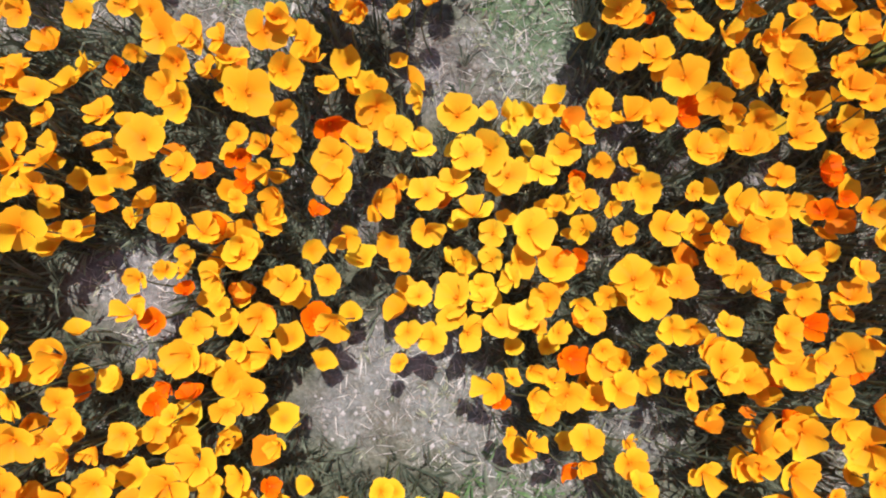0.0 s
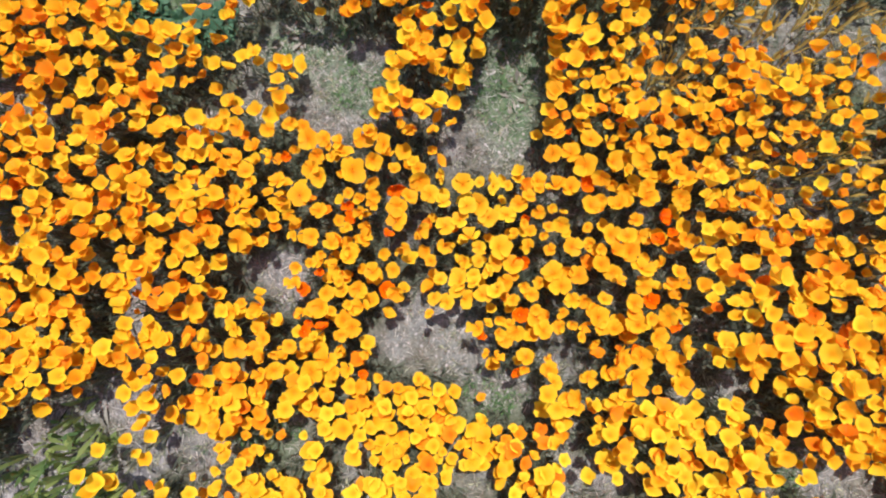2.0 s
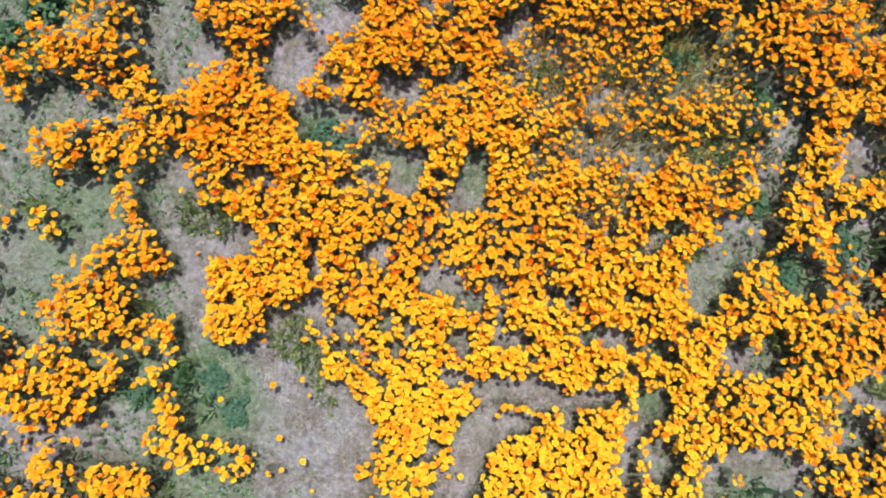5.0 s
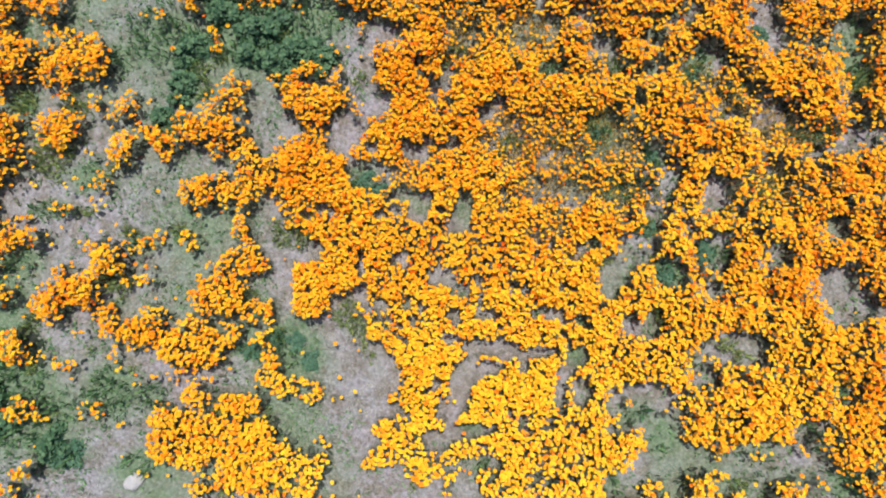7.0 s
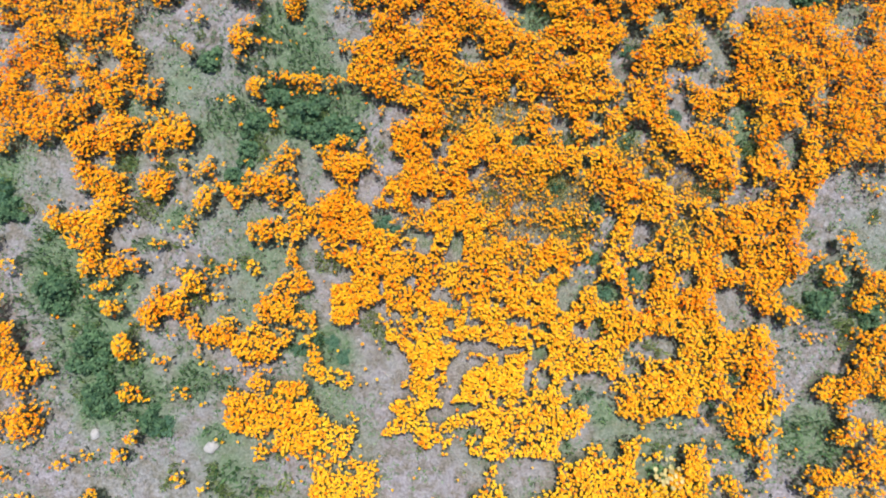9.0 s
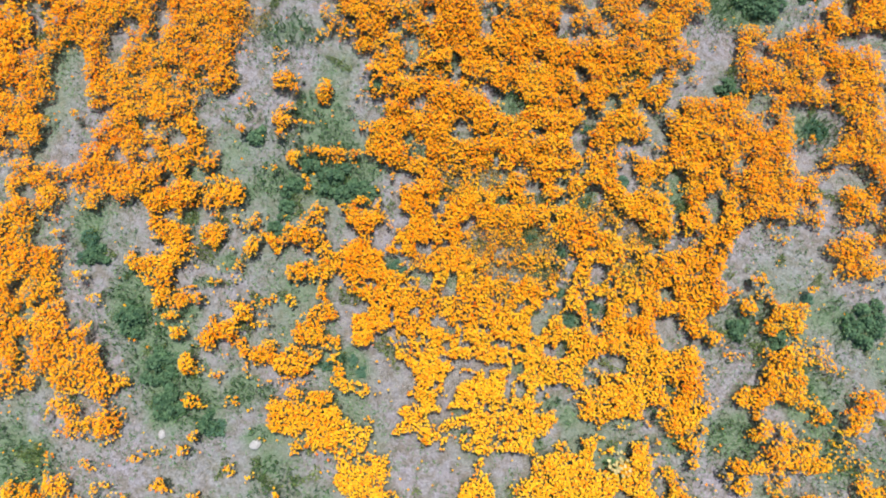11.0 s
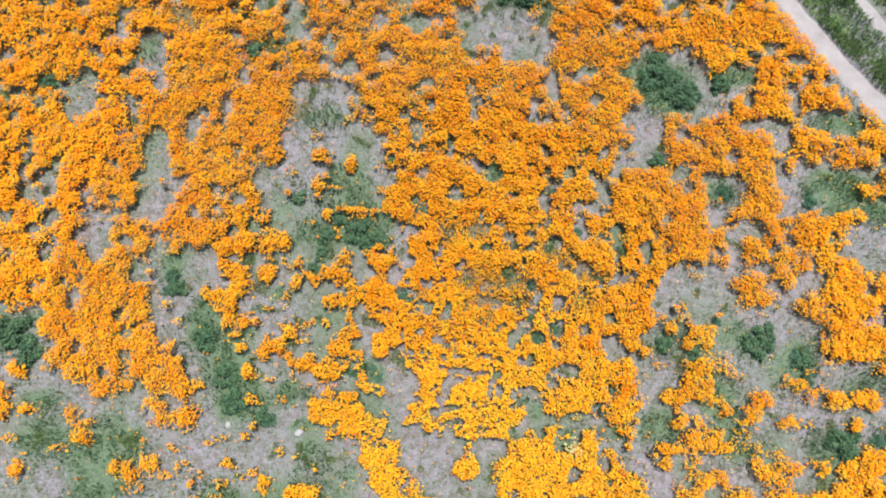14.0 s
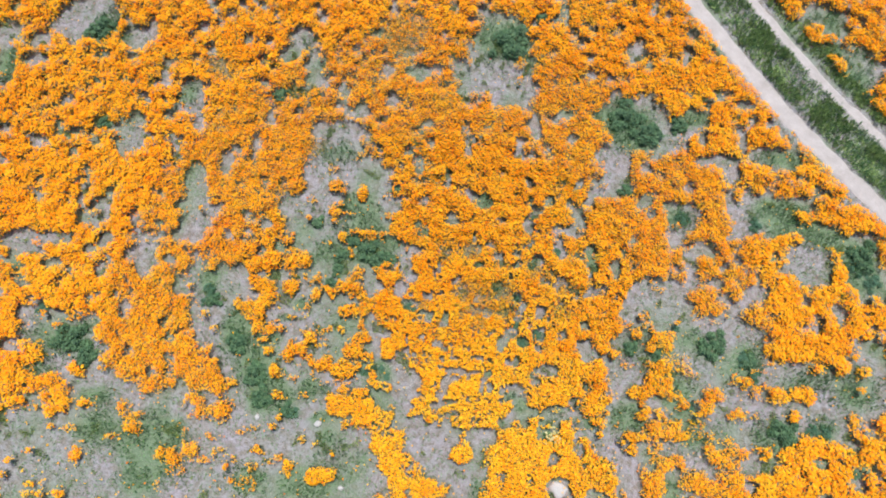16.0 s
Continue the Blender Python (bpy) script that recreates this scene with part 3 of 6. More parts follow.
CORE_CLUMPS += [
    (-1.72, -1.05, 0.14, 0.20), (-1.77, -1.19, 0.20, 0.12), (-1.59, -1.27, 0.17, 0.11), (-1.34, -1.32, 0.17, 0.14), (-1.98, -1.47, 0.25, 0.14), (-2.84, -1.74, 0.20, 0.21),
    (-2.59, -1.62, 0.11, 0.08), (-2.52, -1.89, 0.34, 0.25), (-2.28, -1.72, 0.17, 0.14), (-2.67, -2.17, 0.14, 0.08), (-1.91, -1.77, 0.28, 0.16), (-1.95, -1.99, 0.25, 0.22),
    (-1.68, -1.93, 0.14, 0.15), (-1.46, -1.87, 0.12, 0.05), (-2.44, -2.27, 0.11, 0.08), (-1.39, -2.19, 0.19, 0.24), (-1.25, -2.10, 0.17, 0.16), (-1.13, -2.23, 0.17, 0.13),
    (-1.49, -2.30, 0.11, 0.08), (-4.24, -1.61, 0.07, 0.04), (-4.35, -0.94, 0.20, 0.17), (-4.43, -0.43, 0.09, 0.11), (-0.46, -1.68, 0.25, 0.14), (-0.62, -1.84, 0.14, 0.10),
]
CORE_CLUMPS += [
    (-0.72, -2.04, 0.12, 0.09), (-0.51, -1.90, 0.18, 0.09), (-0.22, -2.10, 0.15, 0.09), (-0.25, -1.12, 0.20, 0.28), (-0.48, -0.80, 0.16, 0.17), (2.08, -2.17, 0.16, 0.08),
    (2.52, -2.11, 0.12, 0.08), (2.74, -2.02, 0.10, 0.06), (3.60, -2.11, 0.19, 0.08), (3.39, -2.17, 0.12, 0.06), (4.15, -2.04, 0.14, 0.11), (3.94, -1.78, 0.22, 0.11),
    (2.69, -1.86, 0.10, 0.04), (0.49, -2.14, 0.17, 0.11),
]
START_BARE = []
START_BARE += [
    (-1.71, 0.90, 0.05, 0.08), (-1.31, 0.49, 0.06, 0.06), (-1.21, 0.46, 0.06, 0.06), (-1.34, 0.13, 0.06, 0.03), (-1.28, 0.08, 0.03, 0.02), (-0.88, 0.92, 0.15, 0.15),
    (-0.80, 0.76, 0.12, 0.06), (-0.99, 1.03, 0.09, 0.07), (-0.64, 0.79, 0.04, 0.07), (-0.69, 0.46, 0.07, 0.05), (-0.43, 0.68, 0.11, 0.08), (-0.30, 0.55, 0.11, 0.09),
    (-0.32, 0.45, 0.09, 0.05), (-0.23, 0.66, 0.08, 0.06), (0.17, 0.49, 0.10, 0.14), (0.21, 0.62, 0.06, 0.07), (-0.05, 0.51, 0.06, 0.04), (0.02, 0.40, 0.04, 0.06),
    (-0.47, 0.03, 0.07, 0.05), (-0.43, -0.03, 0.05, 0.05), (-0.87, -0.04, 0.04, 0.10), (-0.84, -0.15, 0.03, 0.06), (-0.82, -0.37, 0.05, 0.12), (-0.79, -0.49, 0.04, 0.06),
]
START_BARE += [
    (-0.91, -0.37, 0.08, 0.08), (-1.01, -0.46, 0.13, 0.10), (-1.06, -0.60, 0.13, 0.12), (-1.21, -0.69, 0.22, 0.11), (-1.42, -0.70, 0.20, 0.07), (-1.50, -0.82, 0.21, 0.10),
    (-1.09, -0.81, 0.25, 0.12), (-0.91, -0.74, 0.11, 0.12), (-0.83, -0.66, 0.05, 0.10), (-0.80, -0.82, 0.03, 0.08), (-0.04, -0.09, 0.09, 0.06), (-0.08, -0.18, 0.10, 0.06),
    (0.03, -0.17, 0.10, 0.06), (0.06, -0.24, 0.08, 0.03), (0.16, -0.30, 0.10, 0.05), (0.38, -0.23, 0.05, 0.04), (0.36, -0.36, 0.03, 0.06), (0.35, -0.44, 0.03, 0.05),
    (0.38, -0.54, 0.07, 0.05), (0.45, -0.52, 0.06, 0.03), (0.68, -0.24, 0.03, 0.05), (0.67, -0.31, 0.02, 0.04), (0.72, -0.11, 0.08, 0.02), (0.91, -0.52, 0.05, 0.02),
]
START_BARE += [
    (1.04, -0.49, 0.08, 0.05), (1.10, -0.55, 0.08, 0.05), (1.19, -0.50, 0.07, 0.06), (1.23, -0.58, 0.08, 0.03), (1.38, -0.56, 0.06, 0.05), (1.42, -0.64, 0.06, 0.05),
    (1.21, -0.69, 0.05, 0.05), (0.99, -0.74, 0.03, 0.03), (1.12, -0.77, 0.04, 0.03), (1.63, -0.64, 0.06, 0.04), (0.07, -0.78, 0.10, 0.05), (0.13, -0.82, 0.08, 0.03),
    (0.34, -0.79, 0.08, 0.03), (0.57, -0.77, 0.06, 0.04), (0.66, -0.81, 0.06, 0.03), (1.65, 0.17, 0.13, 0.06), (1.50, 0.19, 0.11, 0.05), (1.39, 0.14, 0.08, 0.04),
]
THIN_BLOOM = []
THIN_BLOOM += [
    (-1.12, 9.51, 0.69, 0.59), (-1.35, 8.82, 0.52, 0.48), (-3.69, 5.43, 0.33, 0.26), (-6.74, 7.89, 0.42, 0.47), (0.92, 1.27, 0.64, 0.42), (1.68, 1.28, 0.35, 0.36),
    (1.79, 0.75, 0.35, 0.24), (2.62, 1.90, 0.35, 0.24), (3.02, 1.79, 0.23, 0.18), (3.29, 0.84, 0.34, 0.29), (0.13, 2.41, 0.24, 0.31), (0.73, 2.42, 0.42, 0.25),
    (3.42, 1.49, 0.29, 0.24), (3.77, 1.38, 0.23, 0.15), (1.07, 0.47, 0.17, 0.15), (0.82, 0.81, 0.15, 0.13), (1.10, 0.73, 0.19, 0.13), (0.95, 0.36, 0.19, 0.11),
    (1.16, 0.30, 0.13, 0.11), (1.40, 0.84, 0.15, 0.13), (1.21, 0.95, 0.17, 0.11), (0.63, 0.65, 0.15, 0.13), (-0.49, 0.91, 0.13, 0.11), (-0.59, -0.67, 0.14, 0.12),
]
THIN_BLOOM += [
    (-0.66, -0.47, 0.10, 0.10), (-0.43, -0.43, 0.08, 0.06), (-0.26, -0.62, 0.12, 0.08), (1.24, 0.11, 0.12, 0.08),
]
LONE_PLANTS = []
LONE_PLANTS += [
    (-8.64, -0.83, 0.45, 0.21), (-8.00, -1.11, 0.30, 0.15), (6.46, -0.48, 0.34, 0.24), (-5.05, -3.73, 0.29, 0.20), (-6.65, -3.56, 0.29, 0.14), (-3.15, 4.76, 0.23, 0.17),
    (10.30, -0.39, 0.31, 0.15), (6.79, -2.23, 0.30, 0.29), (9.92, 4.43, 0.49, 0.26), (-3.68, 3.80, 0.19, 0.12), (-5.66, -3.01, 0.19, 0.10), (-4.82, -2.46, 0.19, 0.11),
    (-5.10, -2.59, 0.15, 0.07), (4.63, -2.16, 0.10, 0.08), (6.77, 2.04, 0.18, 0.08), (-4.80, -0.28, 0.12, 0.09), (-4.23, 2.35, 0.17, 0.09), (-3.14, 2.53, 0.15, 0.06),
    (-2.88, 2.25, 0.16, 0.10), (-2.65, 2.44, 0.07, 0.08), (-2.49, 2.32, 0.10, 0.19), (-3.92, 0.73, 0.06, 0.06), (-4.01, 0.46, 0.17, 0.08), (-3.66, 0.50, 0.08, 0.07),
]
LONE_PLANTS += [
    (-2.96, 0.18, 0.08, 0.12), (-3.68, -0.82, 0.12, 0.07), (-3.25, -1.15, 0.13, 0.07), (-2.98, -1.23, 0.15, 0.09), (-2.72, -1.22, 0.05, 0.09), (-3.80, -1.14, 0.17, 0.10),
    (-2.87, -1.54, 0.11, 0.07), (-3.50, -1.58, 0.14, 0.09), (-1.17, -1.83, 0.11, 0.08), (-1.05, -1.38, 0.08, 0.06), (-3.22, 0.12, 0.18, 0.12), (-4.01, -1.68, 0.11, 0.07),
    (3.12, -1.82, 0.17, 0.07), (0.22, -2.09, 0.12, 0.08),
]
GREEN_WEEDS = []
GREEN_WEEDS += [
    (-10.17, 9.18, 0.60, 0.88), (1.75, 8.98, 0.78, 0.98), (5.28, 6.45, 0.76, 0.83), (7.49, 6.61, 0.43, 0.22), (-7.50, 6.99, 0.33, 0.37), (-9.96, 6.09, 0.17, 0.18),
    (-12.99, 7.75, 0.33, 0.56), (-4.44, 8.59, 0.43, 0.39), (-3.04, 5.31, 0.66, 0.35), (-2.43, 3.27, 0.80, 0.67), (-10.10, -0.41, 0.90, 0.68), (-9.42, 0.06, 0.23, 0.30),
    (-5.45, 0.00, 0.61, 0.77), (-4.91, -0.89, 0.60, 0.75), (-4.54, -1.61, 0.59, 0.44), (-6.35, 1.22, 0.23, 0.47), (-7.52, -2.68, 1.17, 0.57), (-8.71, -2.56, 0.58, 0.57),
    (-7.27, -3.51, 0.87, 0.55), (-8.99, -1.71, 0.59, 0.29), (-10.59, -1.02, 0.45, 0.30), (7.14, -0.01, 0.46, 0.46), (8.34, -0.43, 0.39, 0.61), (8.90, -2.33, 0.60, 0.65),
]
GREEN_WEEDS += [
    (10.28, -2.16, 0.38, 0.29), (9.71, 3.59, 0.82, 0.60), (10.79, 3.12, 0.81, 0.42), (11.65, 2.31, 0.73, 0.66), (9.74, 5.41, 0.76, 0.32), (5.28, -0.05, 0.54, 0.46),
    (6.44, -1.22, 0.61, 0.45), (6.80, -2.38, 0.60, 0.58), (9.98, -0.85, 0.62, 0.45), (11.33, -1.11, 0.77, 0.60), (-2.53, -2.85, 0.59, 0.85), (-3.33, -3.84, 0.58, 0.41),
    (5.03, -1.98, 0.45, 0.44), (6.93, 3.52, 0.41, 0.25), (11.84, 10.09, 0.54, 0.51), (12.66, 8.36, 0.70, 0.78), (11.89, 9.10, 0.53, 0.24), (-4.93, -3.73, 0.58, 0.41),
    (1.16, -3.88, 0.29, 0.27), (-0.06, 4.87, 0.20, 0.35), (1.26, 3.87, 0.20, 0.34), (6.12, -3.65, 0.29, 0.42), (11.19, -3.13, 0.30, 0.21), (-3.04, 2.40, 0.37, 0.32),
]
GREEN_WEEDS += [
    (-2.06, 2.42, 0.61, 0.38), (-1.45, 2.56, 0.30, 0.25), (-3.52, 2.14, 0.15, 0.14), (-4.64, 1.59, 0.21, 0.11), (-2.73, 1.84, 0.12, 0.12), (-1.54, -0.89, 0.26, 0.26),
    (-2.01, -0.96, 0.20, 0.07), (-2.34, -2.23, 0.26, 0.19), (-4.06, -1.75, 0.41, 0.34), (-3.86, -2.05, 0.26, 0.11), (-3.38, -1.45, 0.29, 0.28), (-2.97, -1.44, 0.18, 0.17),
    (-4.49, -0.08, 0.18, 0.18), (-3.45, -0.53, 0.09, 0.07), (-3.85, 0.84, 0.18, 0.15), (-3.25, 0.13, 0.15, 0.12), (-4.18, 0.47, 0.24, 0.12), (-3.04, -2.17, 0.29, 0.17),
    (-1.71, -2.30, 0.23, 0.11), (1.95, -1.48, 0.20, 0.14), (2.20, -1.70, 0.14, 0.20), (2.27, -0.11, 0.14, 0.14), (3.99, -1.21, 0.17, 0.17), (3.75, -1.66, 0.20, 0.14),
]
GREEN_WEEDS += [
    (3.32, -1.83, 0.34, 0.11), (3.48, -2.10, 0.33, 0.14), (4.04, -2.09, 0.22, 0.16), (1.35, -0.93, 0.11, 0.09), (2.65, 2.12, 0.11, 0.19), (1.55, 1.43, 0.18, 0.18),
    (2.14, 1.16, 0.11, 0.13), (1.87, 0.77, 0.29, 0.18), (3.06, 1.82, 0.18, 0.12), (3.82, 1.41, 0.29, 0.12), (4.32, 2.27, 0.15, 0.37), (0.30, -1.69, 0.14, 0.06),
    (1.69, -2.21, 0.11, 0.11), (3.79, -1.07, 0.14, 0.06), (2.49, -0.96, 0.07, 0.08), (0.39, -2.02, 0.11, 0.07), (3.28, 0.80, 0.23, 0.24), (1.04, 2.03, 0.15, 0.09),
    (2.71, 0.11, 0.12, 0.15), (-0.88, 0.92, 0.16, 0.16), (-0.80, 0.76, 0.13, 0.07), (-0.43, 0.68, 0.13, 0.09), (0.16, -0.32, 0.12, 0.05), (-1.50, -0.82, 0.19, 0.09),
]
GREEN_WEEDS += [
    (-0.89, -0.74, 0.13, 0.10), (-0.95, -0.45, 0.11, 0.06), (0.19, 0.51, 0.08, 0.16), (-0.28, 0.57, 0.11, 0.08), (1.50, 0.19, 0.13, 0.07), (1.12, 0.49, 0.13, 0.14),
    (0.83, 0.87, 0.09, 0.07), (-0.65, -0.40, 0.11, 0.06), (-0.49, -0.48, 0.13, 0.08), (-0.61, -0.70, 0.11, 0.10), (-0.27, -0.69, 0.11, 0.10), (1.00, -0.51, 0.11, 0.05),
    (1.40, -0.62, 0.08, 0.08), (1.63, -0.66, 0.08, 0.05), (1.21, -0.69, 0.08, 0.06), (1.46, 0.98, 0.09, 0.09),
]
# Yellow strain by the start; the wider patches paint the sun's hot spot.
STRAIN_AND_HOT_SPOT = [(0.08, 0.21, 0.11, 0.09), (0.06, -0.03, 0.08, 0.07), (0.13, 0.07, 0.05, 0.05), (0.85, -1.48, 0.72, 0.57), (-0.13, -0.93, 0.29, 0.29), (0.09, -1.97, 0.72, 0.28), (0.88, -1.82, 1.05, 0.84), (-1.2, -2.37, 0.43, 0.75), (2.63, -2.71, 1.3, 0.49), (2.59, -3.29, 1.89, 0.81), (-1.03, -3.37, 0.72, 0.81)]
# Where petals are tinted gold to imitate the sun's hot spot.
SUN_HOT_SPOT = [(0.88, -1.04, 2.67, 2.27), (0.62, -1.99, 2.28, 1.25)]
SHRUB_SPOTS = [(2, 8.98, 0.66), (5.42, 6.65, 0.61), (6.06, 6.13, 0.46), (6.99, 6.39, 0.26), (7.46, -0.04, 0.38), (-9.88, -0.27, 0.43), (-9.38, -0.63, 0.34), (-4.87, 7.02, 0.27), (-9.93, 6.07, 0.17), (9.13, -2.25, 0.36), (8.42, -0.44, 0.22), (11.98, 2.53, 0.44), (-10.44, 9.16, 0.42), (2.96, 9.89, 0.18), (-4.84, -1.04, 0.32), (-5.41, -0.26, 0.33), (-4.65, -1.64, 0.31), (-6.16, 0.86, 0.19), (-3.5, 3.17, 0.17), (-2.05, 2.42, 0.3), (-1.67, 2.19, 0.22), (-2.44, 2.65, 0.21), (-2.78, 2.21, 0.18), (-3.96, -1.97, 0.17), (5.29, 4.33, 0.2), (5.24, -0.15, 0.21), (5.91, -0.31, 0.16), (-1.28, 4.17, 0.12), (-1.82, 2.08, 0.2), (-1.35, 2.14, 0.15), (-2.13, 2.16, 0.15), (-2.85, 1.8, 0.15), (-3.06, 1.48, 0.09)]
LEAFY_SPOTS = [(3.27, 2.49, 0.13), (2.67, 0.15, 0.13), (2.54, 2.03, 0.10), (2.63, 3.45, 0.10), (6.74, -1.69, 0.11), (6.50, 0.42, 0.10), (-0.89, 0.83, 0.11), (9.95, -2.23, 0.19), (8.52, -0.89, 0.18), (10.92, -3.26, 0.13), (-2.93, 1.43, 0.14), (-0.71, 0.74, 0.07), (-1.51, -0.85, 0.09), (-1.72, -0.82, 0.07), (-1.37, -1.05, 0.09), (-3.84, -2.05, 0.17), (2.10, 0.39, 0.07), (-2.00, -0.95, 0.10), (2.27, -0.08, 0.09), (1.55, 1.39, 0.08), (2.13, 1.16, 0.08), (-6.32, 1.22, 0.19), (-6.34, 0.90, 0.18), (8.33, -0.44, 0.25), (10.26, -2.23, 0.21), (11.72, 2.31, 0.35), (12.13, 1.84, 0.29), (-10.78, 0.56, 0.17), (6.92, 3.55, 0.23), (9.02, 3.40, 0.23)]
STONE_SPOTS = [(-3.11, -2.3, 0.08), (-4.72, -2.17, 0.06), (3.16, -3.8, 0.21), (-2.43, -3.88, 0.06)]
CREAM_SPOT = (3.02, -2.52, 0.23)
RUT_START, RUT_HEADING, RUT_GAP, RUT_CURVE = (10.45, 6.70), (0.6035, -0.7973), 1.72, 0.0125

rng = np.random.default_rng(7)


def lattice(ix, iy, seed):
    """A fixed random number for each lattice point."""
    h = (ix.astype(np.int64) * 374761393 + iy.astype(np.int64) * 668265263 + seed * 974634529) & 0x7FFFFFFF
    h = ((h ^ (h >> 13)) * 1274126177) & 0x7FFFFFFF
    return ((h ^ (h >> 16)) & 0xFFFF) / 65535.0


def smooth_noise(x, y, size, seed):
    """Value noise 0..1 with features of that size in metres."""
    c, s = math.cos(1.3 * seed), math.sin(1.3 * seed)
    u, v = (np.asarray(x) * c - np.asarray(y) * s) / size, (np.asarray(x) * s + np.asarray(y) * c) / size
    iu, iv = np.floor(u), np.floor(v)
    fu, fv = u - iu, v - iv
    fu, fv = fu * fu * (3 - 2 * fu), fv * fv * (3 - 2 * fv)
    a, b = lattice(iu, iv, seed), lattice(iu + 1, iv, seed)
    c, d = lattice(iu, iv + 1, seed), lattice(iu + 1, iv + 1, seed)
    return (a * (1 - fu) + b * fu) * (1 - fv) + (c * (1 - fu) + d * fu) * fv


def relief(x, y):
    """Height of the ground."""
    near = np.clip(1.6 - np.hypot(x, y - 3) / 60, 0, 1)
    return near * (0.05 * (smooth_noise(x, y, 2.3, 1) - 0.5) + 0.025 * (smooth_noise(x, y, 0.5, 2) - 0.5))


def patch(x, y, rows, inner=0.8, outer=1.2, ragged=0.5):
    """1 inside any of the patches, 0 outside, with ragged borders."""
    inside = np.zeros(len(x))
    wx = 0.09 * (smooth_noise(x, y, 0.45, 71) - 0.5) + 0.08 * (smooth_noise(x, y, 0.17, 72) - 0.5)
    wy = 0.09 * (smooth_noise(x, y, 0.45, 73) - 0.5) + 0.08 * (smooth_noise(x, y, 0.17, 74) - 0.5)
    loose = np.clip(np.hypot(x, y) / 2.5, 0.12, 1.0)
    x, y = x + wx * loose, y + wy * loose
    n1, n2 = smooth_noise(x, y, 0.16, 5) - 0.5, smooth_noise(x, y, 0.5, 6) - 0.5
    for cx, cy, rx, ry in rows:
        near = np.flatnonzero(np.hypot(x - cx, y - cy) < 1.6 * max(rx, ry) + 0.05)
        dx, dy = x[near] - cx, y[near] - cy
        d = np.hypot(dx / rx, dy / ry)
        d = d + ragged * (0.5 * n1[near] + 0.6 * n2[near] * min(1.0, min(rx, ry) / 0.5))
        inside[near] = np.maximum(inside[near], np.clip((outer - d) / (outer - inner), 0, 1))
    return inside


# The two wheel ruts swing past the far corner of the field.
RUT_A, RUT_WAY = Vector(RUT_START), Vector(RUT_HEADING).normalized()
RUT_SIDE = Vector((-RUT_WAY.y, RUT_WAY.x))


def rut_bend(along):
    """The ruts swing gently outwards."""
    return RUT_CURVE * np.clip(along, -9, 9) ** 2


def rut_offset(x, y):
    """Signed distance from the nearer rut's middle line, positive beyond it."""
    along = (x - RUT_A.x) * RUT_WAY.x + (y - RUT_A.y) * RUT_WAY.y
    return (x - RUT_A.x) * RUT_SIDE.x + (y - RUT_A.y) * RUT_SIDE.y - rut_bend(along) + 0.12 * (smooth_noise(x, y, 2.2, 31) - 0.5)


def bloom(x, y):
    """How densely poppies flower: plant by plant, with a few lone plants on the open ground."""
    d, _, vigour, px, py = plants(x, y)
    apart = np.clip((np.hypot(x, y) - 0.6) / 6, 0, 0.5)
    f = (1 - apart) * cover(x, y) + apart * cover(px, py)
    lone = (vigour > 0.95) & (np.hypot(x, y) > 4.0)
    f = np.where(lone, np.maximum(f, np.clip(1.3 - d / 0.10, 0, 0.8)), f)
    failed = ((vigour * 13.7) % 1 < np.where(np.hypot(x, y) > 2, 0.075, 0.03)) & (np.hypot(x, y) > 1.0)
    f = np.where(failed, 0.3 * f, f)
    f = np.maximum(f, 0.42 * patch(x, y, LONE_PLANTS, 0.8, 1.2))
    f = np.maximum(np.clip((f - 0.28) / 0.5, 0, 1), 0.006)
    tufted = smooth_noise(x, y, 0.17, 28) * 0.6 + smooth_noise(x, y, 0.42, 29) * 0.4
    f = f * (1 - 0.9 * np.clip((0.56 - tufted) / 0.12, 0.52, 1) * patch(x, y, THIN_BLOOM, 0.5, 1.3))
    for spots, reach in ((STONE_SPOTS, 1.5), (LEAFY_SPOTS, 1.1), (SHRUB_SPOTS, 0.9)):
        for sx, sy, sr in spots:
            near = np.hypot(x - sx, y - sy)
            f = np.where(near < reach * sr * (0.8 + 0.4 * smooth_noise(x, y, 0.12, 33)), 0.02 * f, f)
    o = rut_offset(x, y)
    return np.where((o > -0.42) & (o < RUT_GAP + 0.45), 0.0, f)


def cover(x, y):
    """Where the plants stand: the plot where the flight begins, the stand round it, a ring round that, and the wide field."""
    f = np.ones(len(x))
    plot = (x > -1.55) & (x < 1.55) & (y > -0.80) & (y < 1.02)
    stand = (x > -4.4) & (x < 4.4) & (y > -2.3) & (y < 2.8) & ~plot
    ring = (x > -6.55) & (x < 6.4) & (y > -3.3) & (y < 4.35) & ~plot & ~stand
    for where, bare, clumps in ((plot, START_BARE, []), (stand, CORE_BARE, CORE_CLUMPS), (ring, RING_BARE, RING_CLUMPS),
                                (~plot & ~stand & ~ring, FIELD_BARE, FIELD_CLUMPS)):
        u, v = x[where], y[where]
        f[where] = np.maximum(1 - patch(u, v, bare, 0.88, 1.3, 0.8), patch(u, v, clumps, 0.75, 1.15, 0.8))
    gaps = smooth_noise(x, y, 0.17, 26) * 0.5 + smooth_noise(x, y, 0.075, 27) * 0.5
    f = f * (1 - 0.85 * np.clip((0.345 + 0.04 * np.clip((np.hypot(x, y) - 4) / 4, 0, 1) - gaps) / 0.08, 0, 1))
    return np.maximum(f, 0.008)


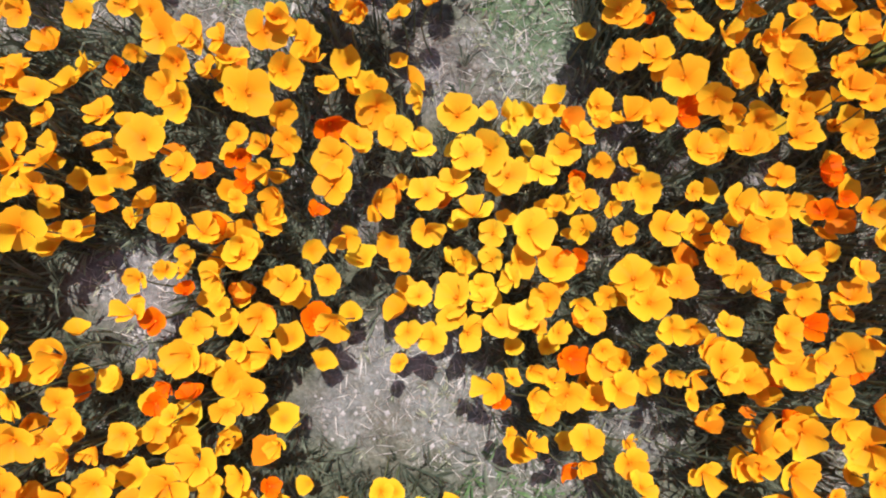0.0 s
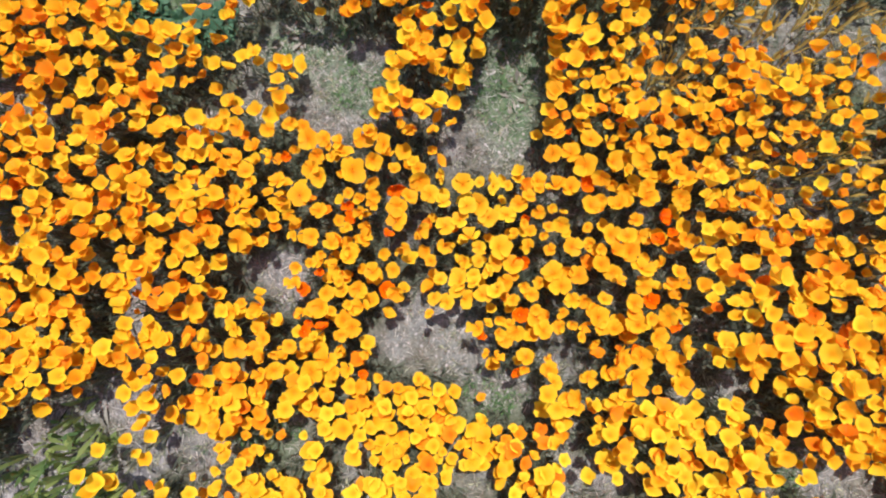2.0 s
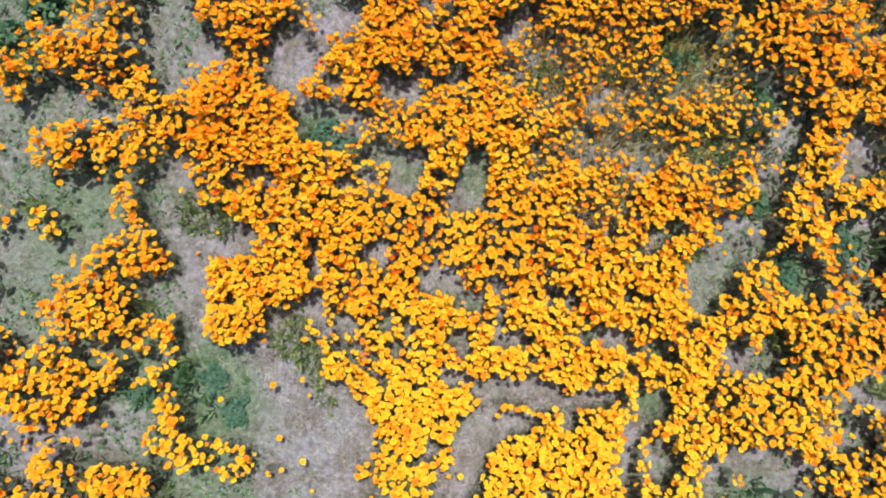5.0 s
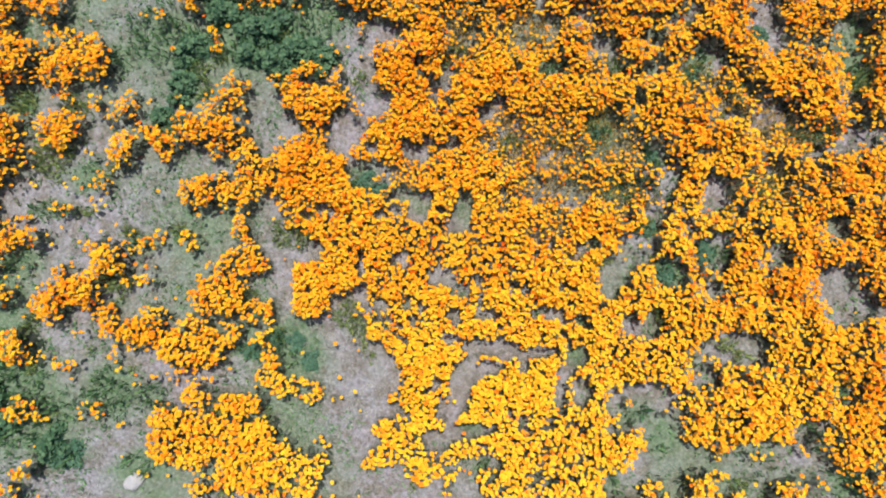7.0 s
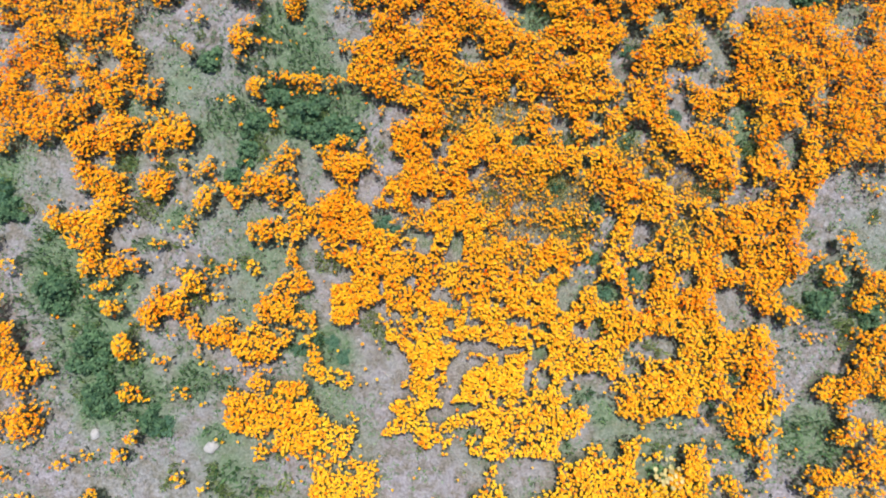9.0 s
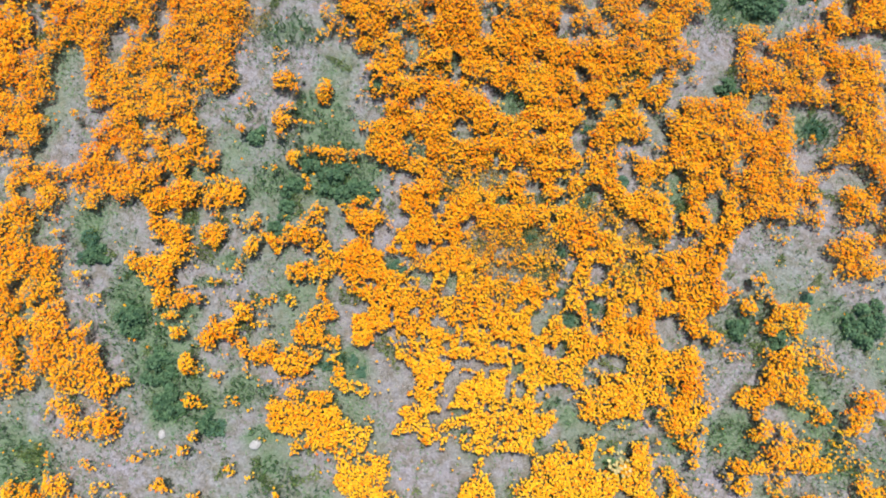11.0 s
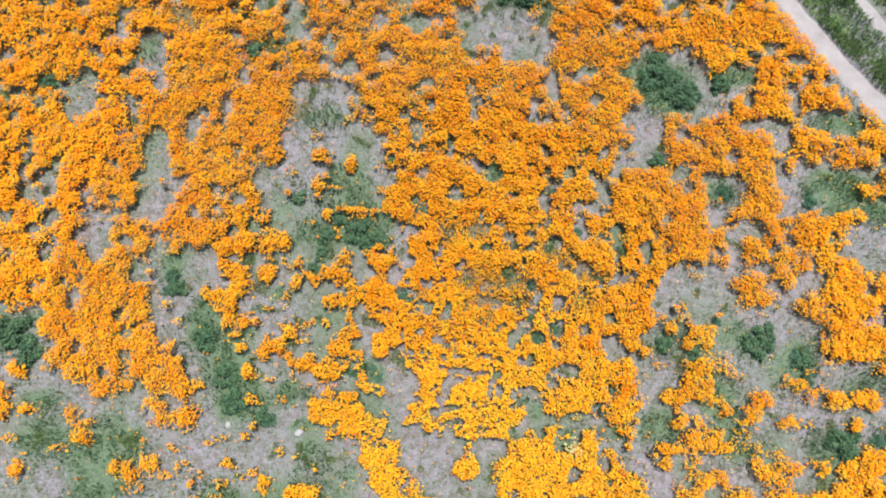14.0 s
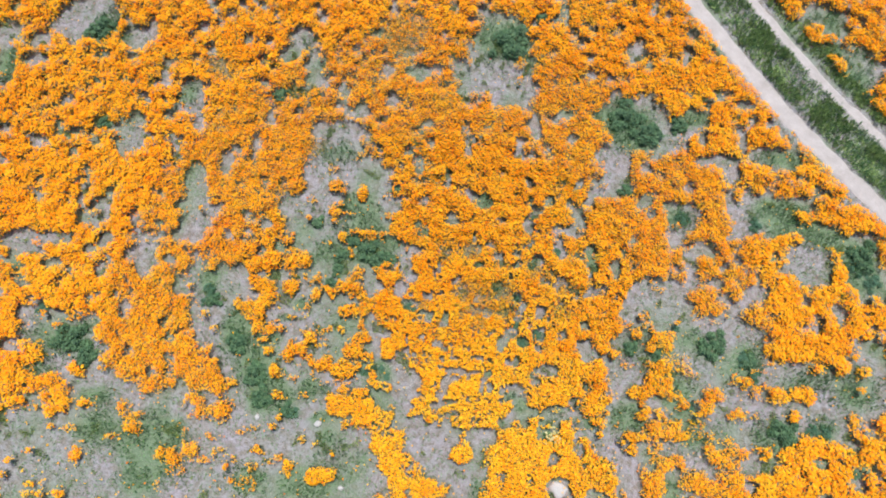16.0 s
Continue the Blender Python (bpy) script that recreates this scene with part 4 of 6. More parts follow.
def plants(x, y, cell=0.29):
    """For each point: the distance to its plant's middle, how much nearer that is than the next plant's, the plant's vigour and its root."""
    iu, iv = np.floor(x / cell), np.floor(y / cell)
    best, second, vigour = np.full(len(x), 9.0), np.full(len(x), 9.0), np.zeros(len(x))
    px, py = np.zeros(len(x)), np.zeros(len(x))
    for du in (-1, 0, 1):
        for dv in (-1, 0, 1):
            a, b = iu + du, iv + dv
            cx, cy = (a + 0.05 + 0.9 * lattice(a, b, 101)) * cell, (b + 0.05 + 0.9 * lattice(a, b, 102)) * cell
            d = np.hypot(cx - x, cy - y)
            closer = d < best
            second = np.where(closer, best, np.minimum(second, d))
            vigour = np.where(closer, lattice(a, b, 103), vigour)
            px, py = np.where(closer, cx, px), np.where(closer, cy, py)
            best = np.where(closer, d, best)
    return best, second - best, vigour, px, py


def scatter(x0, x1, y0, y1, step):
    """Jittered points over a rectangle."""
    gx, gy = np.meshgrid(np.arange(x0, x1, step), np.arange(y0, y1, step))
    gx, gy = gx.ravel(), gy.ravel()
    return gx + rng.uniform(-0.5, 0.5, len(gx)) * step, gy + rng.uniform(-0.5, 0.5, len(gy)) * step


def turns(tilt, heading, spin):
    """Rotations that spin a thing about its own axis and lean it by tilt towards heading."""
    ct, st, ch, sh, cs, ss = np.cos(tilt), np.sin(tilt), np.cos(heading), np.sin(heading), np.cos(spin), np.sin(spin)
    z = np.zeros_like(ct)
    one = z + 1
    rz = np.stack([ch, -sh, z, sh, ch, z, z, z, one], -1).reshape(-1, 3, 3)
    ry = np.stack([ct, z, st, z, one, z, -st, z, ct], -1).reshape(-1, 3, 3)
    sz = np.stack([cs, -ss, z, ss, cs, z, z, z, one], -1).reshape(-1, 3, 3)
    back = np.stack([ch, sh, z, -sh, ch, z, z, z, one], -1).reshape(-1, 3, 3)
    return rz @ ry @ back @ sz


def strew(name, shapes, places, spins, sizes, mat, hue=None):
    """One mesh of many small pieces: each is one of the shapes (verts, faces, uv), turned, sized and placed."""
    pick = rng.integers(0, len(shapes), len(places))
    verts, loops, starts, totals, uvs, base = [], [], [], [], [], 0
    sizes = np.broadcast_to(np.reshape(sizes, (len(places), -1)), (len(places), 3))
    for k, (sv, sf, su) in enumerate(shapes):
        ids = np.flatnonzero(pick == k)
        if not len(ids):
            continue
        v = np.einsum("nij,nvj->nvi", spins[ids], sv[None] * sizes[ids, None, :]) + places[ids, None, :]
        n = len(ids)
        flat = np.array([i for f in sf for i in f])
        lens = np.array([len(f) for f in sf])
        loops.append((base + np.arange(n)[:, None] * len(sv) + flat[None]).ravel())
        totals.append(np.tile(lens, n))
        uv = np.tile(su[flat], (n, 1))
        if hue is not None:
            uv[:, 1] = np.repeat(hue[ids], len(flat))
        uvs.append(uv)
        verts.append(v.reshape(-1, 3))
        base += n * len(sv)
    verts, loops, totals, uvs = np.concatenate(verts), np.concatenate(loops), np.concatenate(totals), np.concatenate(uvs)
    starts = np.r_[0, np.cumsum(totals)[:-1]]
    me = bpy.data.meshes.new(name)
    me.vertices.add(len(verts))
    me.vertices.foreach_set("co", verts.astype(np.float32).ravel())
    me.loops.add(len(loops))
    me.loops.foreach_set("vertex_index", loops.astype(np.int32))
    me.polygons.add(len(totals))
    me.polygons.foreach_set("loop_start", starts.astype(np.int32))
    me.polygons.foreach_set("loop_total", totals.astype(np.int32))
    me.update(calc_edges=True)
    layer = me.uv_layers.new(name="petal")
    layer.data.foreach_set("uv", uvs.astype(np.float32).ravel())
    me.polygons.foreach_set("use_smooth", np.ones(len(totals), dtype=bool))
    me.materials.append(mat)
    return new(name, me)


def part(name, bm, mat, parent, label=""):
    """A bmesh as one mesh object under a thing or a part."""
    me = bpy.data.meshes.new(name)
    bm.to_mesh(me)
    bm.free()
    me.materials.append(mat)
    ob = new(name, me)
    ob.parent = parent
    return tagged(ob, label)


# ---- the ground: one sheet out to the horizon, finely modelled where the poppies grow ----
def ground_sheet():
    def line(lo, hi, step, far):
        inner = np.arange(lo, hi + 1e-6, step)
        away = np.array([0.5, 1.5, 4, 10, 25, 60, 150, 400, 900])
        return np.r_[lo - away[::-1], inner, hi + away] if far else inner
    xs, ys = line(-16, 17, 0.13, True), line(-7, 14, 0.13, True)
    xs = np.r_[xs[xs < -1.8], np.arange(-1.8, 1.8, 0.045), xs[xs > 1.8]]
    ys = np.r_[ys[ys < -1.1], np.arange(-1.1, 1.4, 0.045), ys[ys > 1.4]]
    gx, gy = np.meshgrid(xs, ys)
    co = np.stack([gx.ravel(), gy.ravel(), relief(gx.ravel(), gy.ravel())], -1)
    nx, ny = len(xs), len(ys)
    i = (np.arange(ny - 1)[:, None] * nx + np.arange(nx - 1)[None]).ravel()
    faces = np.stack([i, i + 1, i + nx + 1, i + nx], -1)
    me = bpy.data.meshes.new("ground")
    me.from_pydata(co.tolist(), [], faces.tolist())
    me.polygons.foreach_set("use_smooth", np.ones(len(faces), dtype=bool))
    moss = np.clip(0.42 * patch(co[:, 0], co[:, 1], GREEN_WEEDS, 0.4, 1.4) + 0.6 * (smooth_noise(co[:, 0], co[:, 1], 0.8, 91) - 0.5), 0, 1)
    moss = np.where((np.abs(co[:, 0]) > 17.5) | (np.abs(co[:, 1] - 3.5) > 11), 0.15, moss)
    me.attributes.new("moss", "FLOAT", "POINT").data.foreach_set("value", moss.astype(np.float32))
    # Painted shade follows the bloom cover and spares the open soil.
    bloom_shade = np.clip(1.3 * bloom(co[:, 0], co[:, 1]) - 0.1, 0, 1)
    bloom_shade = bloom_shade * (1 - 0.9 * patch(co[:, 0], co[:, 1], START_BARE, 0.9, 1.4))
    me.attributes.new("litter_and_shade", "FLOAT", "POINT").data.foreach_set("value", bloom_shade.astype(np.float32))
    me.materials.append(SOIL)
    return tagged(new("ground", me), "dry pale soil with thin weeds between flowering poppies", "ground", kind="structure")


ground = ground_sheet()


def wheel_rut(offset, width, length, seed):
    """A worn sandy strip, slightly proud of the soil, with uneven borders."""
    bm = bmesh.new()
    steps, across = int(length / 0.15), 8
    rows = []
    for s in range(steps + 1):
        along = -length / 2 + length * s / steps
        row = []
        for k in range(across + 1):
            q = k / across * 2 - 1
            wob = 0.10 * (float(smooth_noise(along, k // 5 * 9.0, 0.35, seed)) - 0.5) + 0.16 * (float(smooth_noise(along, 3.0, 2.1, seed)) - 0.5)
            p = RUT_A + RUT_WAY * along + RUT_SIDE * (offset + q * width / 2 + wob + float(rut_bend(along)))
            z = float(relief(p.x, p.y)) + (0.022 - 0.012 * (1 - q * q) if abs(q) < 0.99 else -0.01)
            row.append(bm.verts.new((p.x, p.y, z)))
        rows.append(row)
    for a, b in zip(rows, rows[1:]):
        for k in range(across):
            bm.faces.new((a[k], a[k + 1], b[k + 1], b[k])).smooth = True
    me = bpy.data.meshes.new("wheel_rut")
    bm.to_mesh(me)
    bm.free()
    me.materials.append(TRACK)
    return tagged(new("road", me), "bare pale sandy wheel rut of a farm track", "road", kind="structure")


wheel_rut(0.0, 0.56, 34, 41)
wheel_rut(RUT_GAP, 0.38, 34, 42)

# ---- poppies ----
def petal_shape(seed, rows=4, cols=4, cup=0.5):
    """One fan-shaped petal of unit length growing from the origin along +x, cupped and wavy at the rim."""
    r = np.random.default_rng(seed)
    wave, lift = r.uniform(0, 6.3), r.uniform(0.8, 1.2)
    verts, uvs, faces = [], [], []
    for a in range(rows + 1):
        d = a / rows
        for b in range(cols + 1):
            s = b / cols * 2 - 1
            half = radians(56) * (0.9 + 0.1 * d)
            reach = d * (1 - 0.30 * s ** 4 * d) * (1 + (0.05 * math.sin(5 * s + wave) + 0.025 * math.sin(13 * s + 2 * wave)) * d)
            ang = s * half
            z = cup * lift * d ** 1.3 * 0.9 + 0.09 * d * d * math.sin(4.2 * s + wave) + 0.05 * s * d
            verts.append((reach * math.cos(ang), reach * math.sin(ang), z))
            uvs.append((d, b / cols))
    for a in range(rows):
        for b in range(cols):
            i = a * (cols + 1) + b
            faces.append((i, i + 1, i + cols + 2, i + cols + 1))
    return np.array(verts), faces, np.array(uvs)


def flower_shape(seed, rings, points, cup):
    """A whole open flower as one connected cup with four lobes."""
    r = np.random.default_rng(seed)
    wave = r.uniform(0.82, 1.12, points)
    verts, uvs, faces = [(0, 0, 0)], [(0.0, 0.5)], []
    for k in range(1, rings + 1):
        d = k / rings
        for p in range(points):
            ang = 2 * math.pi * p / points
            lobe = 1 - 0.12 * d * (1 - abs(math.sin(2 * ang))) ** 2 if points > 8 else 1 - 0.07 * d * (p % 2)
            reach = d * lobe * (1 + (wave[p] - 1) * d)
            verts.append((reach * math.cos(ang), reach * math.sin(ang), cup * d ** 1.4 * (0.85 + 0.3 * wave[(p + 3) % points] * 0.5)))
            uvs.append((d, p / points))
    for p in range(points):
        faces.append((0, 1 + p, 1 + (p + 1) % points))
        for k in range(rings - 1):
            a, b = 1 + k * points + p, 1 + k * points + (p + 1) % points
            faces.append((a, a + points, b + points, b))
    return np.array(verts), faces, np.array(uvs)


def quad_bloom(seed):
    """A far bloom: two facets folded into a shallow cup."""
    r = np.random.default_rng(seed)
    v = np.array([(1.1, 0, 0.5), (0, 1.05, 0.1), (-1.1, 0, 0.5), (0, -1.05, 0.1)]) * r.uniform(0.85, 1.15, (4, 1))
    return v, [(0, 1, 3), (1, 2, 3)], np.array([(0.9, 0.5), (0.6, 0.5), (0.9, 0.5), (0.6, 0.5)])


def blade_shape(bend, width=0.06):
    """A narrow blade of unit height with a bend."""
    v = np.array([(-width, 0, 0), (width, 0, 0), (width * 0.7, bend * 0.35, 0.55), (-width * 0.7, bend * 0.35, 0.55), (0, bend, 0.95)])
    return v, [(0, 1, 2, 3), (3, 2, 4)], np.zeros((5, 2))


def tuft_shape(seed, blades, spread, width, rise, simple=False):
    """Several leaflets that fan out from one root."""
    r = np.random.default_rng(seed)
    vs, fs, base = [], [], 0
    for k in range(blades):
        ang, out, up = 6.283 * (k + r.uniform(-0.9, 0.9)) / blades, spread * r.uniform(0.3, 1), rise * r.uniform(0.4, 1)
        c, s = math.cos(ang), math.sin(ang)
        w = width * r.uniform(0.7, 1.3)
        pts = [(0.08 * out, -w * 0.4, 0), (0.08 * out, w * 0.4, 0), (0.6 * out, w, up * 0.8), (0.55 * out, -w, up * 0.85), (out, 0, up)]
        if simple:
            pts = [pts[0], pts[2], pts[4], pts[3]]
        vs += [(x * c - y * s, x * s + y * c, z) for x, y, z in pts]
        fs += [(base, base + 1, base + 2, base + 3)] if simple else [(base, base + 1, base + 2, base + 3), (base + 3, base + 2, base + 4)]
        base += len(pts)
    return np.array(vs), fs, np.zeros((len(vs), 2))


def flower_height(x, y, f):
    """Blooms stand highest in the middle of their plant."""
    d, _, vigour, _, _ = plants(x, y)
    dome = np.sqrt(np.clip(1 - (d / 0.25) ** 2, 0, 1))
    tall = 1 + 0.6 * np.clip((np.hypot(x, y) - 1.2) / 2, 0, 1)
    return 0.075 + tall * (0.03 + 0.13 * dome * (0.45 + 0.75 * vigour)) * np.clip(0.4 + 0.6 * f, 0, 1)


def sunward(n, lean=0.32, scatter_lean=0.38):
    """Tilts and headings of blooms that turn to the sun."""
    hx = lean * sa + rng.normal(0, scatter_lean, n)
    hy = lean * ca + rng.normal(0, scatter_lean, n)
    return np.clip(np.hypot(hx, hy), 0, 0.95), np.arctan2(hy, hx)


# The whole field of blooms, seen from higher up.
def poppy_field():
    x, y = scatter(-9.2, 9.2, -7, 9.5, 0.0275)
    xn, yn = scatter(-5.6, 5.6, -5.4, 6.1, 0.0280)
    xc, yc = scatter(-2.3, 2.3, -2.0, 2.6, 0.0248)
    first, later = np.hypot(xc, yc - 0.3) <= 2.0, np.hypot(xn, yn - 0.3) > 2.0
    xn, yn = np.r_[xc[first], xn[later]], np.r_[yc[first], yn[later]]
    xf, yf = scatter(-17, 17.5, -7, 14.6, 0.0275)
    inner, middle, outer = np.hypot(xn, yn - 0.3) <= 5.5, np.abs(np.hypot(x, y - 0.3) - 7.25) < 1.75, np.hypot(xf, yf - 0.3) >= 9
    x, y = np.r_[xn[inner], x[middle], xf[outer]], np.r_[yn[inner], y[middle], yf[outer]]
    out = ~((x > -0.565) & (x < 0.655) & (y > -0.262) & (y < 0.422))   # there each poppy is a thing of its own
    few = rng.uniform(0, 1, len(x)) < 0.22
    x, y = x[out | few], y[out | few]
    f = bloom(x, y)
    d, gap, vigour, _, _ = plants(x, y)
    tuft = smooth_noise(x, y, 0.2, 21) * 0.5 + smooth_noise(x, y, 0.7, 22) * 0.5
    full = np.clip(0.5 + gap / 0.06, 0, 1) * np.clip(0.84 + 0.4 * vigour, 0, 1) * np.clip(1.8 * tuft + 0.4, 0.3, 1)
    full = np.where(np.hypot(x, y) < 2.8, np.clip(full * 1.1, 0, 0.87), np.clip(full * 1.4, 0, 0.97))
    outside = np.maximum(np.maximum(np.abs(x) - 14.6, 0), np.maximum(-4.6 - y, y - 12.2))
    thin = np.clip(1 - outside / 2.2, 0, 1) * np.where(outside > 0, np.clip((smooth_noise(x, y, 1.3, 24) - 0.46 - 0.06 * outside) / 0.12, 0, 1), 1)
    keep = rng.uniform(0, 1, len(x)) < f * full * thin
    x, y, f = x[keep], y[keep], f[keep]
    h = relief(x, y) + flower_height(x, y, f) + np.where(np.hypot(x, y) > 2.8, rng.uniform(-0.10, 0.04, len(x)), rng.uniform(-0.06, 0.04, len(x)))
    h = np.where((x > -0.565) & (x < 0.655) & (y > -0.262) & (y < 0.422), np.minimum(h, relief(x, y) + 0.10), h)
    size = rng.normal(0.0255, 0.0045, len(x)).clip(0.012, 0.035)
    away = np.hypot(x, y - 0.3)
    size = size * np.where(away > 9, 0.94, np.where(away > 5.5, 0.86, 0.77)) * (1 - 0.15 * patch(x, y, THIN_BLOOM, 0.5, 1.3))
    tilt, heading = sunward(len(x))
    spins = turns(tilt, heading, rng.uniform(0, 6.28, len(x)))
    p = np.stack([x, y, h], -1)
    far = np.hypot(x, y - 0.3) > 1.85
    near_shapes = [flower_shape(s, 2, 12, c) for s, c in ((1, 0.5), (2, 0.75), (3, 0.95), (4, 0.65), (5, 1.2))]
    far_shapes = [flower_shape(s, 1, 7, c) for s, c in ((6, 0.5), (7, 0.75), (8, 1.0), (9, 0.65))]
    kin = plants(x, y)[2]
    # Hue varies by plant; the gold and wide southern patches paint in sunlight.
    hue = np.clip(0.46 + 0.12 * np.clip((np.hypot(x, y) - 0.8) / 4, 0, 1) + 0.35 * (smooth_noise(x, y, 0.5, 81) - 0.5) + 0.35 * ((kin * 7.3) % 1 - 0.5) + 0.28 * patch(x, y, STRAIN_AND_HOT_SPOT, 0.4, 1.4) + 0.36 * patch(x, y, SUN_HOT_SPOT, 0.1, 1.12) + 0.2 * patch(x, y, [(0.5, -1.5, 8.0, 4.5)], 0.1, 1.2) + rng.normal(0, 0.1, len(x)), 0, 1)
    distant = np.hypot(x, y - 0.3) > 5.5
    tiny_shapes = [flower_shape(s, 1, 4, c) for s, c in ((66, 0.5), (67, 0.75), (68, 1.0), (69, 0.65))]
    least = np.hypot(x, y - 0.3) > 9
    least_shapes = [quad_bloom(s) for s in (56, 57, 58, 59)]
    for shapes, some in ((tiny_shapes, distant & ~least), (least_shapes, least)):
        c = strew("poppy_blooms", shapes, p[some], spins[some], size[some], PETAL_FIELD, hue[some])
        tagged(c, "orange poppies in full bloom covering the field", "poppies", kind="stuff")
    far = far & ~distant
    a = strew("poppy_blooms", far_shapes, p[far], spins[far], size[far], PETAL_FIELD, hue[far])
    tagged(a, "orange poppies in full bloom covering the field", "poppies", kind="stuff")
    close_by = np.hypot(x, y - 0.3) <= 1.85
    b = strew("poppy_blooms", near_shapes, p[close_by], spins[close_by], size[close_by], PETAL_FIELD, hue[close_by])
    tagged(b, "orange poppies in full bloom, cupped open petals", "poppies", kind="stuff")
    # stems and feathery leaves below them
    stems = [blade_shape(0.1, 0.012), blade_shape(-0.15, 0.012)]
    q = p.copy()
    q[:, 2] = relief(x, y)
    n = len(x)
    close = np.hypot(x, y - 0.3) < 2.8
    m = close.sum()
    tagged(strew("poppy_stems", stems, q[close], turns(rng.uniform(0, 0.1, m), rng.uniform(0, 6.28, m), rng.uniform(0, 6.28, m)),
                 np.stack([np.full(m, 0.15), np.full(m, 0.15), h[close] - q[close, 2]], -1), STEM),
           "thin grey-green poppy stems below the blooms", "stems", kind="stuff")
    feathery = [tuft_shape(s, 9, 1.0, 0.036, 1.0, True) for s in (11, 12, 13, 14)]
    plain = [tuft_shape(s, 2, 1.0, 0.55, 1.0, True) for s in (15, 16, 17)]
    near = np.hypot(x, y) < 2.2
    pick = rng.uniform(0, 1, n) < np.where(np.hypot(x, y) > 6, 0.12, 0.42)
    open_soil = patch(x, y, START_BARE, 0.9, 1.3) > 0.4
    for shapes, chosen, many, wide in ((feathery, near & ~open_soil, 1, 0.055), (plain, ~near & pick, 1, 0.075)):
        g = np.repeat(q[chosen], many, 0)
        g[:, :2] += rng.normal(0, 0.025, (len(g), 2))
        k = len(g)
        tall = np.repeat(h[chosen] - q[chosen, 2], many) * rng.uniform(0.25, 0.65, k)
        tagged(strew("poppy_leaves", shapes, g, turns(rng.uniform(0, 0.4, k), rng.uniform(0, 6.28, k), rng.uniform(0, 6.28, k)),
                     np.stack([rng.uniform(0.6, 1.2, k) * wide, rng.uniform(0.6, 1.2, k) * wide, tall], -1), FOLIAGE),
               "feathery grey-green poppy leaves under the blooms", "leaves", kind="stuff")


poppy_field()


# ---- low growth on the open ground ----
def low_growth():
    x, y = scatter(-15.4, 15.8, -5.8, 12.8, 0.063)
    f = bloom(x, y)
    green = patch(x, y, GREEN_WEEDS, 0.6, 1.4, 0.9)
    o = rut_offset(x, y)
    median = (o > 0.30) & (o < RUT_GAP - 0.2)
    green = np.where(median, 1.0, green)
    rut = ((o > -0.3) & (o < 0.3)) | (np.abs(o - RUT_GAP) < 0.2)
    mottling = smooth_noise(x, y, 0.35, 51) * 0.6 + smooth_noise(x, y, 1.1, 52) * 0.5
    clumps = np.clip((smooth_noise(x, y, 0.22, 57) * 0.6 + mottling * 0.5 - 0.5) / 0.12, 0, 1)
    tuft = smooth_noise(x, y, 0.2, 58) * 0.55 + smooth_noise(x, y, 0.5, 59) * 0.45
    thick = np.clip((tuft - 0.36) / 0.16, 0, 1)
    want = np.clip(1.0 * green * (0.12 + 0.88 * thick) + (0.06 + 0.72 * clumps) * (1 - f), 0, 0.95)
    by_start = np.clip(1.6 - np.hypot(x, y), 0, 1) * (1 - f)
    want = np.clip(want + by_start * (0.25 + 0.6 * tuft), 0, 0.97)
    keep = (rng.uniform(0, 1, len(x)) < want) & ~rut
    x, y, green = x[keep], y[keep], (green * thick)[keep]
    p = np.stack([x, y, relief(x, y)], -1)
    n = len(x)
    fine = np.hypot(x, y) < 1.8
    shapes = [tuft_shape(s, 8, 1.0, 0.04, 1.0, True) for s in (25, 26, 27)]
    g = np.repeat(p[fine], 5, 0) + np.concatenate([rng.normal(0, 0.025, (5 * fine.sum(), 2)), np.zeros((5 * fine.sum(), 1))], 1)
    k = len(g)
    s = rng.uniform(0.010, 0.030, k)
    leafy = np.repeat(green[fine], 5) > 0.3
    s = np.where(leafy, 1.5 * s, s)
    for some, mat, label in ((leafy, WEED, "fresh green weeds on open soil between poppies"), (~leafy, SHORT_GRASS, "fine grey-green grass on open soil")):
        m = some.sum()
        tagged(strew("weeds", shapes, g[some], turns(rng.uniform(0, 0.6, m), rng.uniform(0, 6.28, m), rng.uniform(0, 6.28, m)),
                     np.stack([s[some], s[some], s[some] * 0.8], -1), mat), label, "weeds", kind="stuff")
    x, y, green, p = x[~fine], y[~fine], green[~fine], p[~fine]
    n = len(x)
    leaves = [tuft_shape(s, 4, 1.0, 0.19, 1.0, True) for s in (21, 22, 23, 24)]
    tagged(strew("weeds", leaves, p, turns(rng.uniform(0, 0.4, n), rng.uniform(0, 6.28, n), rng.uniform(0, 6.28, n)),
                 np.stack([rng.uniform(0.025, 0.06, n) * (1 + 0.3 * green), rng.uniform(0.025, 0.06, n) * (1 + 0.3 * green), rng.uniform(0.015, 0.05, n) + 0.17 * green * rng.uniform(0.5, 1, n)], -1), WEED),
           "low grey-green weeds on open soil between poppies", "weeds", kind="stuff")
    # straw: fine and dense near the start, coarser farther out
    for lo, hi, step, length, wide in ((0, 1.5, 0.0066, 0.034, 0.055), (1.5, 4.2, 0.03, 0.07, 0.035), (4.2, 30, 0.085, 0.10, 0.045)):
        e = min(hi, 15.5)
        x, y = scatter(-e, e, max(-e, -5.8), min(e, 12.8), step)
        r = np.hypot(x, y)
        x, y = x[(r >= lo) & (r < hi)], y[(r >= lo) & (r < hi)]
        o = rut_offset(x, y)
        rut = ((o > -0.3) & (o < 0.3)) | (np.abs(o - RUT_GAP) < 0.2)
        keep = (rng.uniform(0, 1, len(x)) < 0.8 * (1 - bloom(x, y)) * (0.3 + smooth_noise(x, y, 0.25, 61))) & ~rut
        x, y = x[keep], y[keep]
        n = len(x)
        p = np.stack([x, y, relief(x, y)], -1)
